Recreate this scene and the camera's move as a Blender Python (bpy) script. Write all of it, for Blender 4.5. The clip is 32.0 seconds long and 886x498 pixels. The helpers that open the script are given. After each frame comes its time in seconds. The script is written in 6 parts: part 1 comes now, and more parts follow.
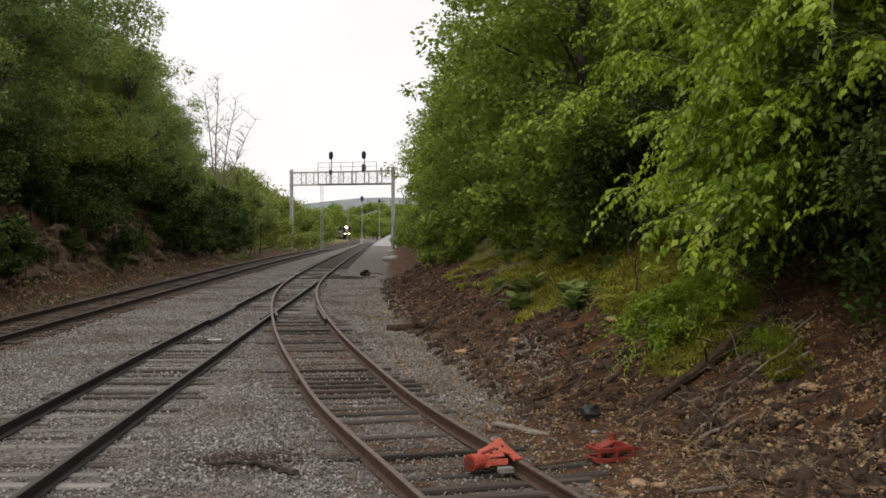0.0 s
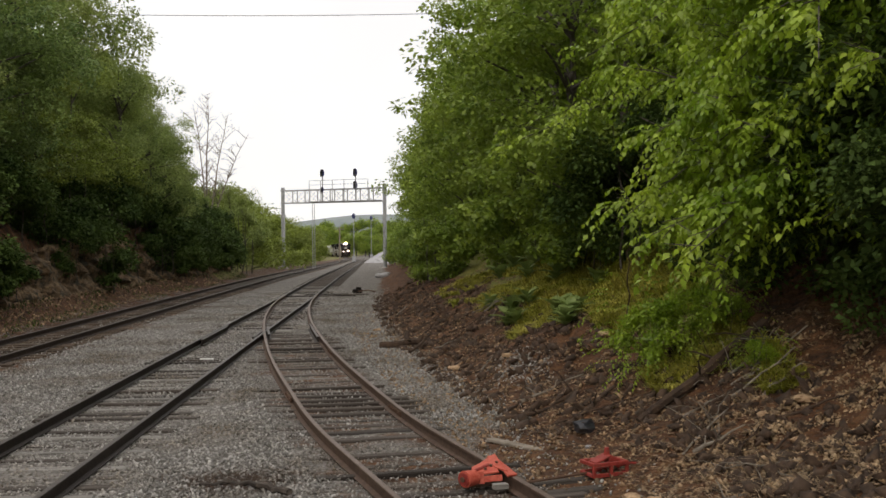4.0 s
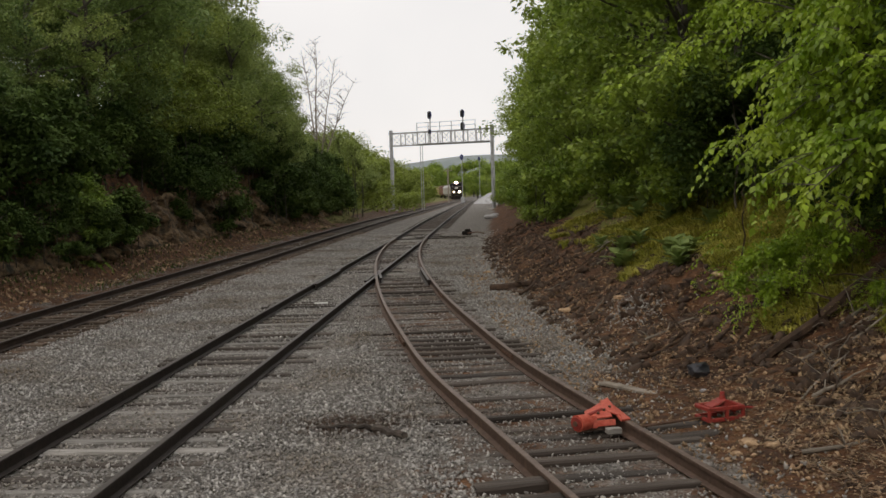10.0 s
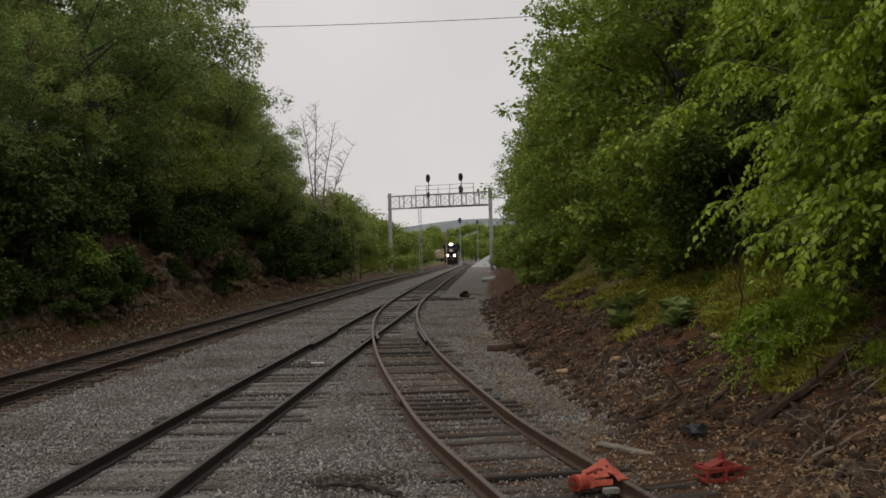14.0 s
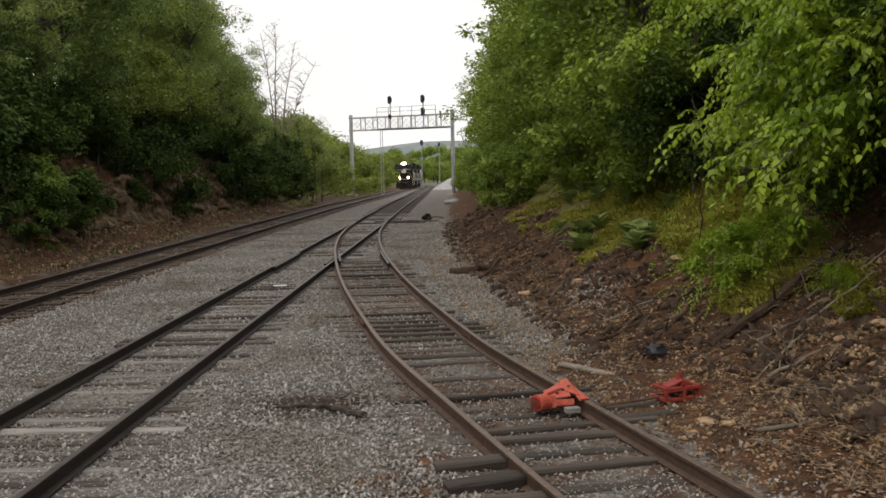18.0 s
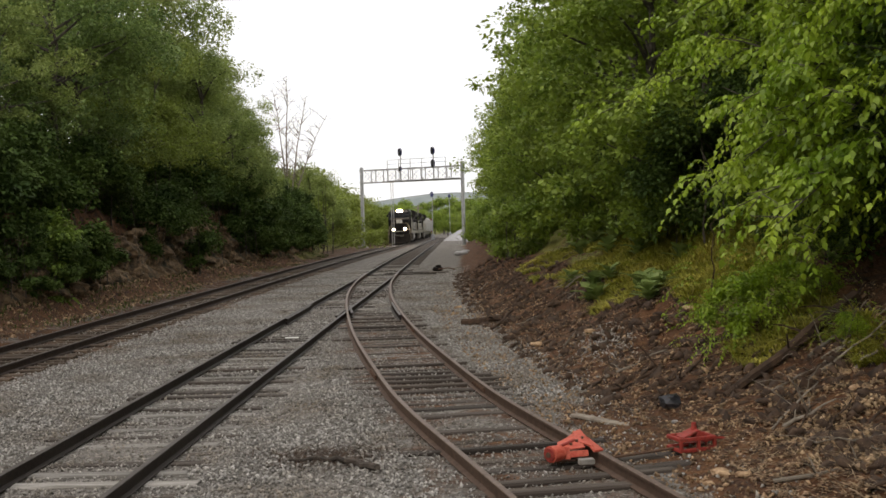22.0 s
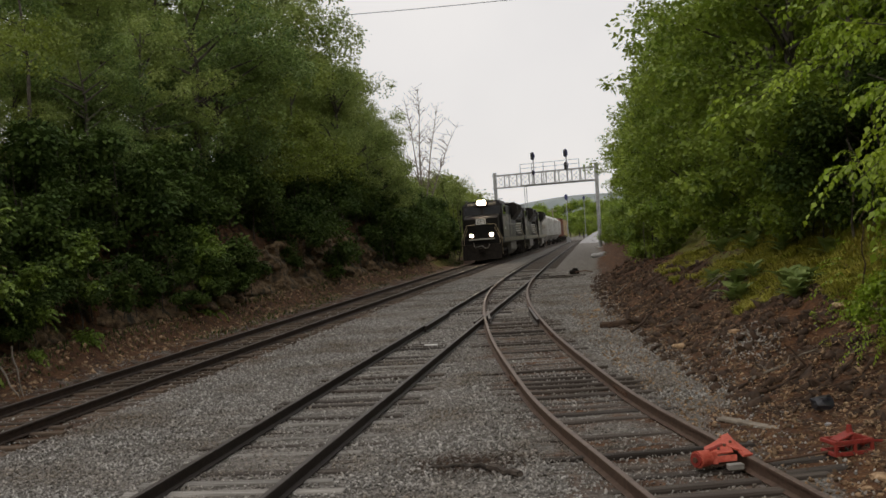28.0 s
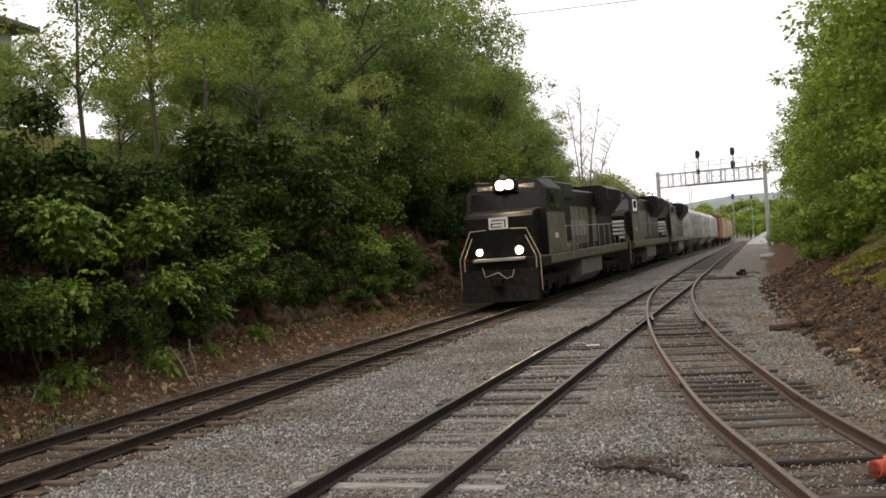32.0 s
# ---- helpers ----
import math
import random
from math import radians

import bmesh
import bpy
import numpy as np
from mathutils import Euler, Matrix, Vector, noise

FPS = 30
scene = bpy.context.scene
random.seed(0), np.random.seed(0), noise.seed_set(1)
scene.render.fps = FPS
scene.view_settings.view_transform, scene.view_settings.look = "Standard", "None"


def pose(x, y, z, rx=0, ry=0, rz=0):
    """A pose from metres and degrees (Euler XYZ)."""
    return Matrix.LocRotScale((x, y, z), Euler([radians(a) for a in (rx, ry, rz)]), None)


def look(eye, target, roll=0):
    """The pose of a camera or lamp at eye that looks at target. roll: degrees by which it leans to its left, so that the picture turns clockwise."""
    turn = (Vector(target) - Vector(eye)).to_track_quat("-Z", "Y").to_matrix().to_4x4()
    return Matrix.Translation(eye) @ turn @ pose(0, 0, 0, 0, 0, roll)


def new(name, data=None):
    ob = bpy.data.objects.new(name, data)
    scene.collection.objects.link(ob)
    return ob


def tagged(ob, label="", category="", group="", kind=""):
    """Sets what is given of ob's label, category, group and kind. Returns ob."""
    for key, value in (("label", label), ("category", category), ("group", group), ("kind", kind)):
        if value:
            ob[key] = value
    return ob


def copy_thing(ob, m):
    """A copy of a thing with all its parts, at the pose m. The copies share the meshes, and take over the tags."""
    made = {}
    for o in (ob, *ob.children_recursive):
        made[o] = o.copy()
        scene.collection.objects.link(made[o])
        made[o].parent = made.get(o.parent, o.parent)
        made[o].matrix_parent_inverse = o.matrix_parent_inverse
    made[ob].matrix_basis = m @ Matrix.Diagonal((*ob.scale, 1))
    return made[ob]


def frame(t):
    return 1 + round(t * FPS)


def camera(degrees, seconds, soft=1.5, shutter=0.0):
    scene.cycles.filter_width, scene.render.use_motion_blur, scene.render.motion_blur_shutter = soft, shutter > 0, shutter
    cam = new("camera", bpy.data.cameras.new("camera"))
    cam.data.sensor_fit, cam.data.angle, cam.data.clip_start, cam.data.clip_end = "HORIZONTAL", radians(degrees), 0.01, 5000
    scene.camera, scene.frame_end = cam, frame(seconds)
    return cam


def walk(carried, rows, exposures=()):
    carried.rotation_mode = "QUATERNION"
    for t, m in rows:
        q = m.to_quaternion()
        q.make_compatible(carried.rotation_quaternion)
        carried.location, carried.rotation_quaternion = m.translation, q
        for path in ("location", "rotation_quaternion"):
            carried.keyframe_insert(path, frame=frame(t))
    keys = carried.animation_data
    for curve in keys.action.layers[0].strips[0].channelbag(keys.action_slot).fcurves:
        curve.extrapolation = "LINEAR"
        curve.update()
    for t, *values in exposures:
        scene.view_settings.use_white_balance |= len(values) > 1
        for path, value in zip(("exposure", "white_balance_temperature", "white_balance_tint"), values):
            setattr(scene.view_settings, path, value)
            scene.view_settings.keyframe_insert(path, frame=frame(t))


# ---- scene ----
PATH = [
    (0, (-0.223, -0.010, 2.755), (0.115, 9.980, 2.467), 0.20),
    (0.5, (-0.240, -0.017, 2.765), (0.091, 9.973, 2.467), -0.30),
    (1, (-0.245, -0.016, 2.731), (-0.019, 9.980, 2.566), -1.08),
    (1.5, (-0.226, -0.017, 2.731), (-0.100, 9.982, 2.698), -0.66),
    (2, (-0.220, -0.005, 2.718), (0.038, 9.987, 2.387), -0.22),
    (2.5, (-0.236, -0.009, 2.747), (0.061, 9.978, 2.347), -1.39),
    (3, (-0.212, 0.006, 2.755), (-0.045, 10.002, 2.493), -1.55),
    (3.5, (-0.213, 0.009, 2.755), (0.198, 9.999, 2.564), -0.33),
    (5.5, (-0.205, -0.016, 2.743), (0.144, 9.977, 2.799), -2.38),
    (6, (-0.208, -0.017, 2.735), (0.154, 9.976, 2.812), -3.37),
    (6.5, (-0.196, -0.009, 2.745), (0.150, 9.985, 2.765), -3.95),
    (7, (-0.214, -0.005, 2.733), (0.047, 9.992, 2.718), -3.48),
    (7.5, (-0.212, -0.007, 2.762), (-0.141, 9.992, 2.629), -3.35),
    (8, (-0.217, -0.012, 2.718), (-0.330, 9.982, 2.413), -2.11),
    (8.5, (-0.245, -0.006, 2.747), (-0.673, 9.963, 2.087), -1.72),
    (9, (-0.246, -0.011, 2.734), (-0.686, 9.973, 2.368), -2.29),
    (9.5, (-0.197, 0.017, 2.800), (-0.819, 9.994, 2.528), -2.95),
    (10, (-0.220, 0.031, 2.817), (-0.832, 9.990, 2.143), -1.71),
    (10.5, (-0.244, 0.027, 2.796), (-0.941, 9.959, 1.862), -2.18),
    (11, (-0.248, 0.040, 2.781), (-0.958, 9.955, 1.696), -2.51),
    (11.5, (-0.236, 0.025, 2.740), (-0.979, 9.968, 1.968), -0.65),
    (12, (-0.243, 0.010, 2.791), (-1.045, 9.971, 2.439), -1.05),
    (12.5, (-0.224, -0.007, 2.699), (-0.863, 9.970, 2.462), -0.97),
    (13, (-0.210, 0.018, 2.793), (-0.480, 10.015, 2.782), -1.26),
    (13.5, (-0.201, 0.031, 2.732), (-0.666, 10.020, 2.710), -2.35),
    (14, (-0.214, 0.022, 2.739), (-0.792, 10.004, 2.655), -1.28),
    (14.5, (-0.230, 0.007, 2.764), (-0.897, 9.984, 2.685), -1.87),
    (16.5, (-0.214, -0.010, 2.722), (-0.941, 9.963, 2.611), -2.48),
    (17, (-0.216, 0.005, 2.730), (-0.798, 9.980, 2.327), -2.08),
    (17.5, (-0.235, 0.017, 2.718), (-0.411, 9.994, 2.067), -0.23),
    (18, (-0.239, 0.018, 2.747), (-0.475, 9.982, 1.934), -1.19),
    (18.5, (-0.228, 0.018, 2.778), (-0.547, 9.966, 1.816), -2.12),
    (19, (-0.227, 0.029, 2.729), (-0.533, 9.986, 1.864), -1.70),
    (19.5, (-0.224, 0.011, 2.767), (-0.513, 9.982, 2.060), -1.42),
    (20, (-0.209, 0.014, 2.725), (-0.460, 9.989, 2.058), -1.06),
    (20.5, (-0.228, 0.008, 2.731), (-0.418, 9.991, 2.179), -1.06),
    (21, (-0.217, 0.017, 2.726), (-0.424, 9.995, 2.093), -1.39),
    (21.5, (-0.238, -0.002, 2.744), (-0.276, 9.978, 2.113), -0.72),
    (22, (-0.255, -0.019, 2.748), (-0.579, 9.970, 2.414), -1.60),
    (22.5, (-0.247, -0.028, 2.737), (-0.716, 9.960, 2.562), -0.88),
    (23, (-0.224, -0.041, 2.708), (-0.659, 9.945, 2.407), -0.46),
    (23.5, (-0.259, -0.050, 2.725), (-1.036, 9.916, 2.461), -1.21),
    (24, (-0.248, -0.052, 2.740), (-1.136, 9.904, 2.443), -1.21),
    (24.5, (-0.240, -0.059, 2.744), (-1.241, 9.888, 2.532), -2.25),
    (26.5, (-0.266, -0.000, 2.753), (-1.353, 9.937, 2.502), -2.25),
    (27, (-0.258, -0.000, 2.735), (-1.515, 9.920, 2.607), -1.95),
    (27.5, (-0.270, 0.031, 2.761), (-1.684, 9.928, 2.553), -2.60),
    (28, (-0.256, 0.026, 2.757), (-1.832, 9.898, 2.525), -3.68),
    (28.5, (-0.261, -0.004, 2.764), (-2.085, 9.824, 2.458), -2.36),
    (29, (-0.251, -0.010, 2.787), (-2.328, 9.768, 2.513), -2.68),
    (29.5, (-0.246, -0.005, 2.755), (-2.415, 9.750, 2.391), -3.73),
    (30, (-0.255, -0.010, 2.754), (-2.500, 9.732, 2.524), -3.40),
    (30.5, (-0.261, -0.004, 2.772), (-2.771, 9.670, 2.453), -2.14),
    (31, (-0.267, -0.005, 2.770), (-2.873, 9.641, 2.367), -2.25),
    (31.5, (-0.259, -0.005, 2.766), (-3.123, 9.571, 2.473), -2.72),
    (32, (-0.284, 0.009, 2.732), (-3.306, 9.540, 2.597), -3.59),
]
cam = camera(44.85, 32.0, soft=1.6)
EXPOSURES = [(0, -0.08, 7650, 12), (1, -0.12, 7650, 12), (2, -0.22, 7650, 12), (3, -0.05, 7650, 12), (3.5, -0.05, 7650, 12), (5.5, -0.1, 7650, 12), (7, -0.15, 7650, 12), (9, -0.1, 7650, 12), (10, -0.27, 7650, 12), (11, 0.1, 7650, 12), (12, 0.1, 7650, 12), (12.6, -0.1, 7650, 12), (13, -0.3, 7650, 12), (13.6, -0.7, 7650, 12), (14.5, -0.7, 7650, 12), (16.5, -0.6, 7650, 12), (17, -0.4, 7650, 12), (18, -0.05, 7650, 12), (19, 0, 7650, 12), (20, 0.1, 7650, 12), (22, 0.08, 7650, 12), (23, -0.1, 7650, 12), (24, -0.42, 7650, 12), (27, -0.45, 7650, 12), (28, -0.42, 7650, 12), (29, -0.3, 7650, 12), (30, -0.25, 7650, 12), (31, -0.15, 7650, 12), (32, 0.18, 7650, 12)]
walk(cam, [(t, look(eye, target, roll)) for t, eye, target, roll in PATH], EXPOSURES)


# ---- light ----
def make_world():
    w = bpy.data.worlds.new("overcast_sky")
    scene.world = w
    w.use_nodes = True
    nt = w.node_tree
    nt.nodes.clear()
    out = nt.nodes.new("ShaderNodeOutputWorld")
    bg = nt.nodes.new("ShaderNodeBackground")
    bg.inputs["Strength"].default_value = 1.12
    sky = nt.nodes.new("ShaderNodeTexSky")
    sky.sky_type = "NISHITA"
    sky.sun_disc = False
    sky.sun_elevation = radians(32)
    sky.sun_rotation = radians(205)
    scale = nt.nodes.new("ShaderNodeVectorMath")
    scale.operation = "SCALE"
    scale.inputs["Scale"].default_value = 0.05
    nt.links.new(sky.outputs[0], scale.inputs[0])
    # cloud sheet: brighter overhead, softly mottled
    tc = nt.nodes.new("ShaderNodeTexCoord")
    nz = nt.nodes.new("ShaderNodeTexNoise")
    nz.inputs["Scale"].default_value = 2.2
    nz.inputs["Detail"].default_value = 5
    nt.links.new(tc.outputs["Generated"], nz.inputs["Vector"])
    ramp = nt.nodes.new("ShaderNodeValToRGB")
    ramp.color_ramp.elements[0].position = 0.3
    ramp.color_ramp.elements[0].color = (0.90, 0.97, 1.10, 1)
    ramp.color_ramp.elements[1].position = 0.72
    ramp.color_ramp.elements[1].color = (1.12, 1.19, 1.31, 1)
    nt.links.new(nz.outputs["Fac"], ramp.inputs[0])
    mix = nt.nodes.new("ShaderNodeMixRGB")
    mix.inputs[0].default_value = 0.9
    nt.links.new(scale.outputs[0], mix.inputs[1])
    nt.links.new(ramp.outputs[0], mix.inputs[2])
    nt.links.new(mix.outputs[0], bg.inputs["Color"])
    nt.links.new(bg.outputs[0], out.inputs["Surface"])


make_world()
sun_data = bpy.data.lights.new("sun", "SUN")
sun_data.energy, sun_data.angle, sun_data.color = 0.7, radians(25), (1.0, 0.95, 0.88)
sun = new("sun", sun_data)
sun.matrix_world = look((0, 0, 60), (18, 34, 20))


# ---- materials ----
def mat(name, col, col2=None, scale=8.0, rough=0.8, metal=0.0, bump=0.0, bscale=None, detail=6.0, low=0.35, high=0.65, third=None,
        tscale=None, tlow=0.5, thigh=0.62, per_object=0.0, per_island=0.0, spec=0.5, trans=0.0, emit=None, strength=0.0, coat=0.0, stretch=None):
    """Two tones by noise, an optional third (stains), value spread by object or island, and bump."""
    m = bpy.data.materials.new(name)
    m.use_nodes = True
    nt = m.node_tree
    b = nt.nodes["Principled BSDF"]
    b.inputs["Roughness"].default_value = rough
    b.inputs["Metallic"].default_value = metal
    b.inputs["Specular IOR Level"].default_value = spec
    b.inputs["Coat Weight"].default_value = coat
    tc = nt.nodes.new("ShaderNodeTexCoord")

    def nz(s, d):
        n = nt.nodes.new("ShaderNodeTexNoise")
        n.inputs["Scale"].default_value = s
        n.inputs["Detail"].default_value = d
        n.inputs["Roughness"].default_value = 0.6
        if stretch:
            sc = nt.nodes.new("ShaderNodeVectorMath")
            sc.operation = "MULTIPLY"
            sc.inputs[1].default_value = stretch
            nt.links.new(tc.outputs["Object"], sc.inputs[0])
            nt.links.new(sc.outputs[0], n.inputs["Vector"])
        else:
            nt.links.new(tc.outputs["Object"], n.inputs["Vector"])
        return n

    def ramp(src, lo, hi):
        r = nt.nodes.new("ShaderNodeMapRange")
        r.inputs["From Min"].default_value = lo
        r.inputs["From Max"].default_value = hi
        nt.links.new(src, r.inputs["Value"])
        return r.outputs["Result"]

    def mixc(fac, a, bb):
        x = nt.nodes.new("ShaderNodeMixRGB")
        for s, v in ((0, fac), (1, a), (2, bb)):
            if isinstance(v, (tuple, float)):
                x.inputs[s].default_value = (*v, 1) if isinstance(v, tuple) else v
            else:
                nt.links.new(v, x.inputs[s])
        return x.outputs[0]

    colour = mixc(ramp(nz(scale, detail).outputs["Fac"], low, high), col, col2 or col)
    if third:
        colour = mixc(ramp(nz(tscale or scale * 0.17, 4).outputs["Fac"], tlow, thigh), colour, third)
    if per_object or per_island:
        src = nt.nodes.new("ShaderNodeObjectInfo").outputs["Random"] if per_object else nt.nodes.new("ShaderNodeNewGeometry").outputs["Random Per Island"]
        k = per_object or per_island
        mr = nt.nodes.new("ShaderNodeMapRange")
        mr.inputs["To Min"].default_value, mr.inputs["To Max"].default_value = 1 - k, 1 + k
        nt.links.new(src, mr.inputs["Value"])
        hs = nt.nodes.new("ShaderNodeHueSaturation")
        nt.links.new(mr.outputs["Result"], hs.inputs["Value"])
        nt.links.new(colour, hs.inputs["Color"])
        colour = hs.outputs[0]
    nt.links.new(colour, b.inputs["Base Color"])
    if bump:
        bp = nt.nodes.new("ShaderNodeBump")
        bp.inputs["Strength"].default_value = 1.0
        bp.inputs["Distance"].default_value = bump
        nt.links.new(nz(bscale or scale * 2, 5).outputs["Fac"], bp.inputs["Height"])
        nt.links.new(bp.outputs[0], b.inputs["Normal"])
    if trans:
        tl = nt.nodes.new("ShaderNodeBsdfTranslucent")
        nt.links.new(colour, tl.inputs["Color"])
        ms = nt.nodes.new("ShaderNodeMixShader")
        ms.inputs[0].default_value = trans
        nt.links.new(b.outputs[0], ms.inputs[1])
        nt.links.new(tl.outputs[0], ms.inputs[2])
        nt.links.new(ms.outputs[0], nt.nodes["Material Output"].inputs["Surface"])
    if emit:
        b.inputs["Emission Color"].default_value = (*emit, 1)
        b.inputs["Emission Strength"].default_value = strength
    return m


M = {}
M["rail"] = mat("rusty_rail_steel", (0.018, 0.013, 0.011), (0.04, 0.028, 0.022), 14, 0.65, 0.35, 0.002, 60)
M["rail_head"] = mat("dull_rail_head", (0.045, 0.036, 0.031), (0.085, 0.069, 0.059), 9, 0.5, 0.4, 0.0006, 90)
M["rail_main"] = mat("brown_main_line_rail", (0.022, 0.013, 0.009), (0.05, 0.029, 0.019), 8, 0.75, 0.2, 0.002, 60)
M["rust_head"] = mat("rusty_siding_rail_head", (0.11, 0.075, 0.058), (0.19, 0.135, 0.105), 9, 0.55, 0.3, 0.0006, 90)
M["rail_rust"] = mat("brown_rusted_rail", (0.075, 0.046, 0.033), (0.125, 0.078, 0.056), 11, 0.75, 0.2, 0.002, 60)
M["tie"] = mat("weathered_tie_wood", (0.03, 0.024, 0.02), (0.115, 0.093, 0.076), 14, 0.9, 0, 0.012, 30, per_object=0.4, third=(0.04, 0.03, 0.024), stretch=(0.1, 1, 1))
M["tie_brown"] = mat("rust_stained_tie_wood", (0.045, 0.031, 0.022), (0.12, 0.084, 0.058), 14, 0.9, 0, 0.01, 30, per_object=0.35, stretch=(0.1, 1, 1))
M["tie_pale"] = mat("bleached_tie_wood", (0.15, 0.14, 0.126), (0.30, 0.285, 0.265), 14, 0.9, 0, 0.008, 30, per_object=0.3, stretch=(0.1, 1, 1))
M["plate"] = mat("rusty_tie_plate", (0.11, 0.065, 0.045), (0.17, 0.10, 0.07), 20, 0.75, 0.4, 0.002, 60)
M["stone"] = mat("crushed_limestone", (0.215, 0.205, 0.192), (0.405, 0.39, 0.37), 16, 0.9, 0, 0.004, 50, per_island=0.55, third=(0.17, 0.138, 0.105), tscale=0.5, tlow=0.46, thigh=0.7)
M["stone_dirt"] = mat("brown_bank_stone", (0.13, 0.075, 0.04), (0.36, 0.25, 0.155), 10, 0.95, 0, 0.004, 40, per_island=0.62)
M["ochre"] = mat("crumbled_ochre_rock", (0.20, 0.125, 0.065), (0.44, 0.32, 0.20), 9, 0.95, 0, 0.004, 40, per_island=0.5)
M["gravel_pile"] = mat("pale_gravel", (0.30, 0.30, 0.31), (0.46, 0.46, 0.47), 5, 0.9, 0, 0.05, 9)
M["bark"] = mat("grey_bark", (0.05, 0.042, 0.034), (0.105, 0.09, 0.075), 6, 0.95, 0, 0.02, 18)
M["dead_wood"] = mat("bleached_dead_wood", (0.15, 0.125, 0.10), (0.27, 0.235, 0.195), 9, 0.9, 0, 0.006, 30, per_object=0.3)
M["rot_wood"] = mat("dark_rotten_wood", (0.03, 0.018, 0.012), (0.09, 0.054, 0.034), 7, 0.95, 0, 0.012, 24)
M["leaf_near"] = mat("bright_spring_leaf", (0.17, 0.29, 0.022), (0.36, 0.48, 0.05), 0.8, 0.45, 0, per_island=0.3, trans=0.4)
M["leaf_right"] = mat("mid_green_leaf", (0.132, 0.215, 0.028), (0.295, 0.385, 0.058), 0.6, 0.55, 0, per_island=0.3, trans=0.36)
M["leaf_left"] = mat("dull_green_leaf", (0.165, 0.235, 0.066), (0.345, 0.41, 0.125), 0.5, 0.6, 0, per_island=0.25, trans=0.45)
# The shade below the crowns is put into this dark leaf colour.
M["leaf_shaded"] = mat("shaded_shrub_leaf", (0.038, 0.072, 0.018), (0.09, 0.14, 0.031), 0.7, 0.7, 0, per_island=0.35, trans=0.2, spec=0.15)
# Front-row trees carry some of their shade in this deeper green.
M["leaf_half_shaded"] = mat("half_shaded_green_leaf", (0.095, 0.16, 0.044), (0.225, 0.31, 0.085), 0.6, 0.6, 0, per_island=0.3, trans=0.35)
M["leaf_sap"] = mat("sapling_leaf", (0.11, 0.19, 0.024), (0.22, 0.32, 0.045), 1.2, 0.55, 0, per_island=0.3, trans=0.25)
M["leaf_yellow"] = mat("yellow_green_leaf", (0.15, 0.20, 0.03), (0.24, 0.30, 0.055), 0.5, 0.6, 0, per_island=0.3, trans=0.35)
M["weed"] = mat("bank_weed_leaf", (0.17, 0.25, 0.07), (0.32, 0.41, 0.13), 2.0, 0.6, 0, per_island=0.35, trans=0.3)
M["grass"] = mat("bank_grass", (0.28, 0.30, 0.035), (0.46, 0.41, 0.09), 0.9, 0.7, 0, per_island=0.35, trans=0.25)
M["straw"] = mat("dry_straw", (0.18, 0.125, 0.075), (0.36, 0.27, 0.175), 4, 0.9, 0, per_island=0.5)
M["chip"] = mat("splintered_wood_chip", (0.17, 0.10, 0.058), (0.36, 0.24, 0.15), 5, 0.9, 0, per_island=0.6)
M["galv"] = mat("galvanised_steel", (0.30, 0.31, 0.325), (0.44, 0.45, 0.465), 4, 0.5, 0.35, 0.001, 40)
M["black"] = mat("matt_black_paint", (0.012, 0.012, 0.013), (0.03, 0.03, 0.03), 10, 0.6)
M["orange"] = mat("faded_orange_paint", (0.46, 0.06, 0.035), (0.60, 0.13, 0.085), 12, 0.65, 0, 0.002, 60, third=(0.28, 0.07, 0.04), tscale=22, tlow=0.58, thigh=0.7)
M["red"] = mat("weathered_red_paint", (0.24, 0.022, 0.018), (0.36, 0.045, 0.032), 14, 0.65, 0, 0.002, 60, third=(0.16, 0.05, 0.03), tscale=20, tlow=0.55, thigh=0.7)
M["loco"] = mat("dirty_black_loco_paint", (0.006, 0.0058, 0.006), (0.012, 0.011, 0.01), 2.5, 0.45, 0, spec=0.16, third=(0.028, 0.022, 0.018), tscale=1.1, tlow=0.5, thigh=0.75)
# Dust plus the sky's sheen on black paint, both in this paler colour.
M["loco_side"] = mat("dusty_sky_sheen_side", (0.10, 0.088, 0.06), (0.20, 0.175, 0.122), 1.6, 0.45, 0, spec=0.4, third=(0.25, 0.215, 0.15), tscale=0.8, tlow=0.5, thigh=0.8)
# Roof dust; on the cab's edge panels it also holds sky brightness.
M["loco_roof"] = mat("dusty_skylit_roof", (0.12, 0.12, 0.12), (0.22, 0.215, 0.21), 3, 0.6)
M["under"] = mat("oily_underframe", (0.009, 0.0075, 0.0065), (0.024, 0.019, 0.015), 5, 0.85, 0.0, 0.004, 20, spec=0.15)
M["tank"] = mat("grey_fuel_tank", (0.13, 0.12, 0.105), (0.22, 0.205, 0.185), 3, 0.6)
M["white"] = mat("grubby_white_paint", (0.62, 0.62, 0.60), (0.75, 0.75, 0.73), 5, 0.55)
M["grey_mark"] = mat("dull_grey_lettering", (0.26, 0.25, 0.22), (0.36, 0.35, 0.31), 5, 0.6)
M["rail_yellow"] = mat("handrail_paint", (0.36, 0.29, 0.19), (0.48, 0.41, 0.29), 9, 0.5)
M["glass"] = mat("dark_cab_glass", (0.008, 0.009, 0.011), None, 3, 0.08, 0.0, spec=0.5)
M["glass_side"] = mat("sky_catching_side_glass", (0.02, 0.022, 0.025), None, 3, 0.08, 0.0, spec=0.8)
M["lamp"] = mat("headlight_glow", (1, 0.95, 0.85), emit=(1.0, 0.80, 0.58), strength=420)
M["lamp_ditch"] = mat("ditch_light_glow", (1, 0.95, 0.85), emit=(1.0, 0.80, 0.62), strength=220)
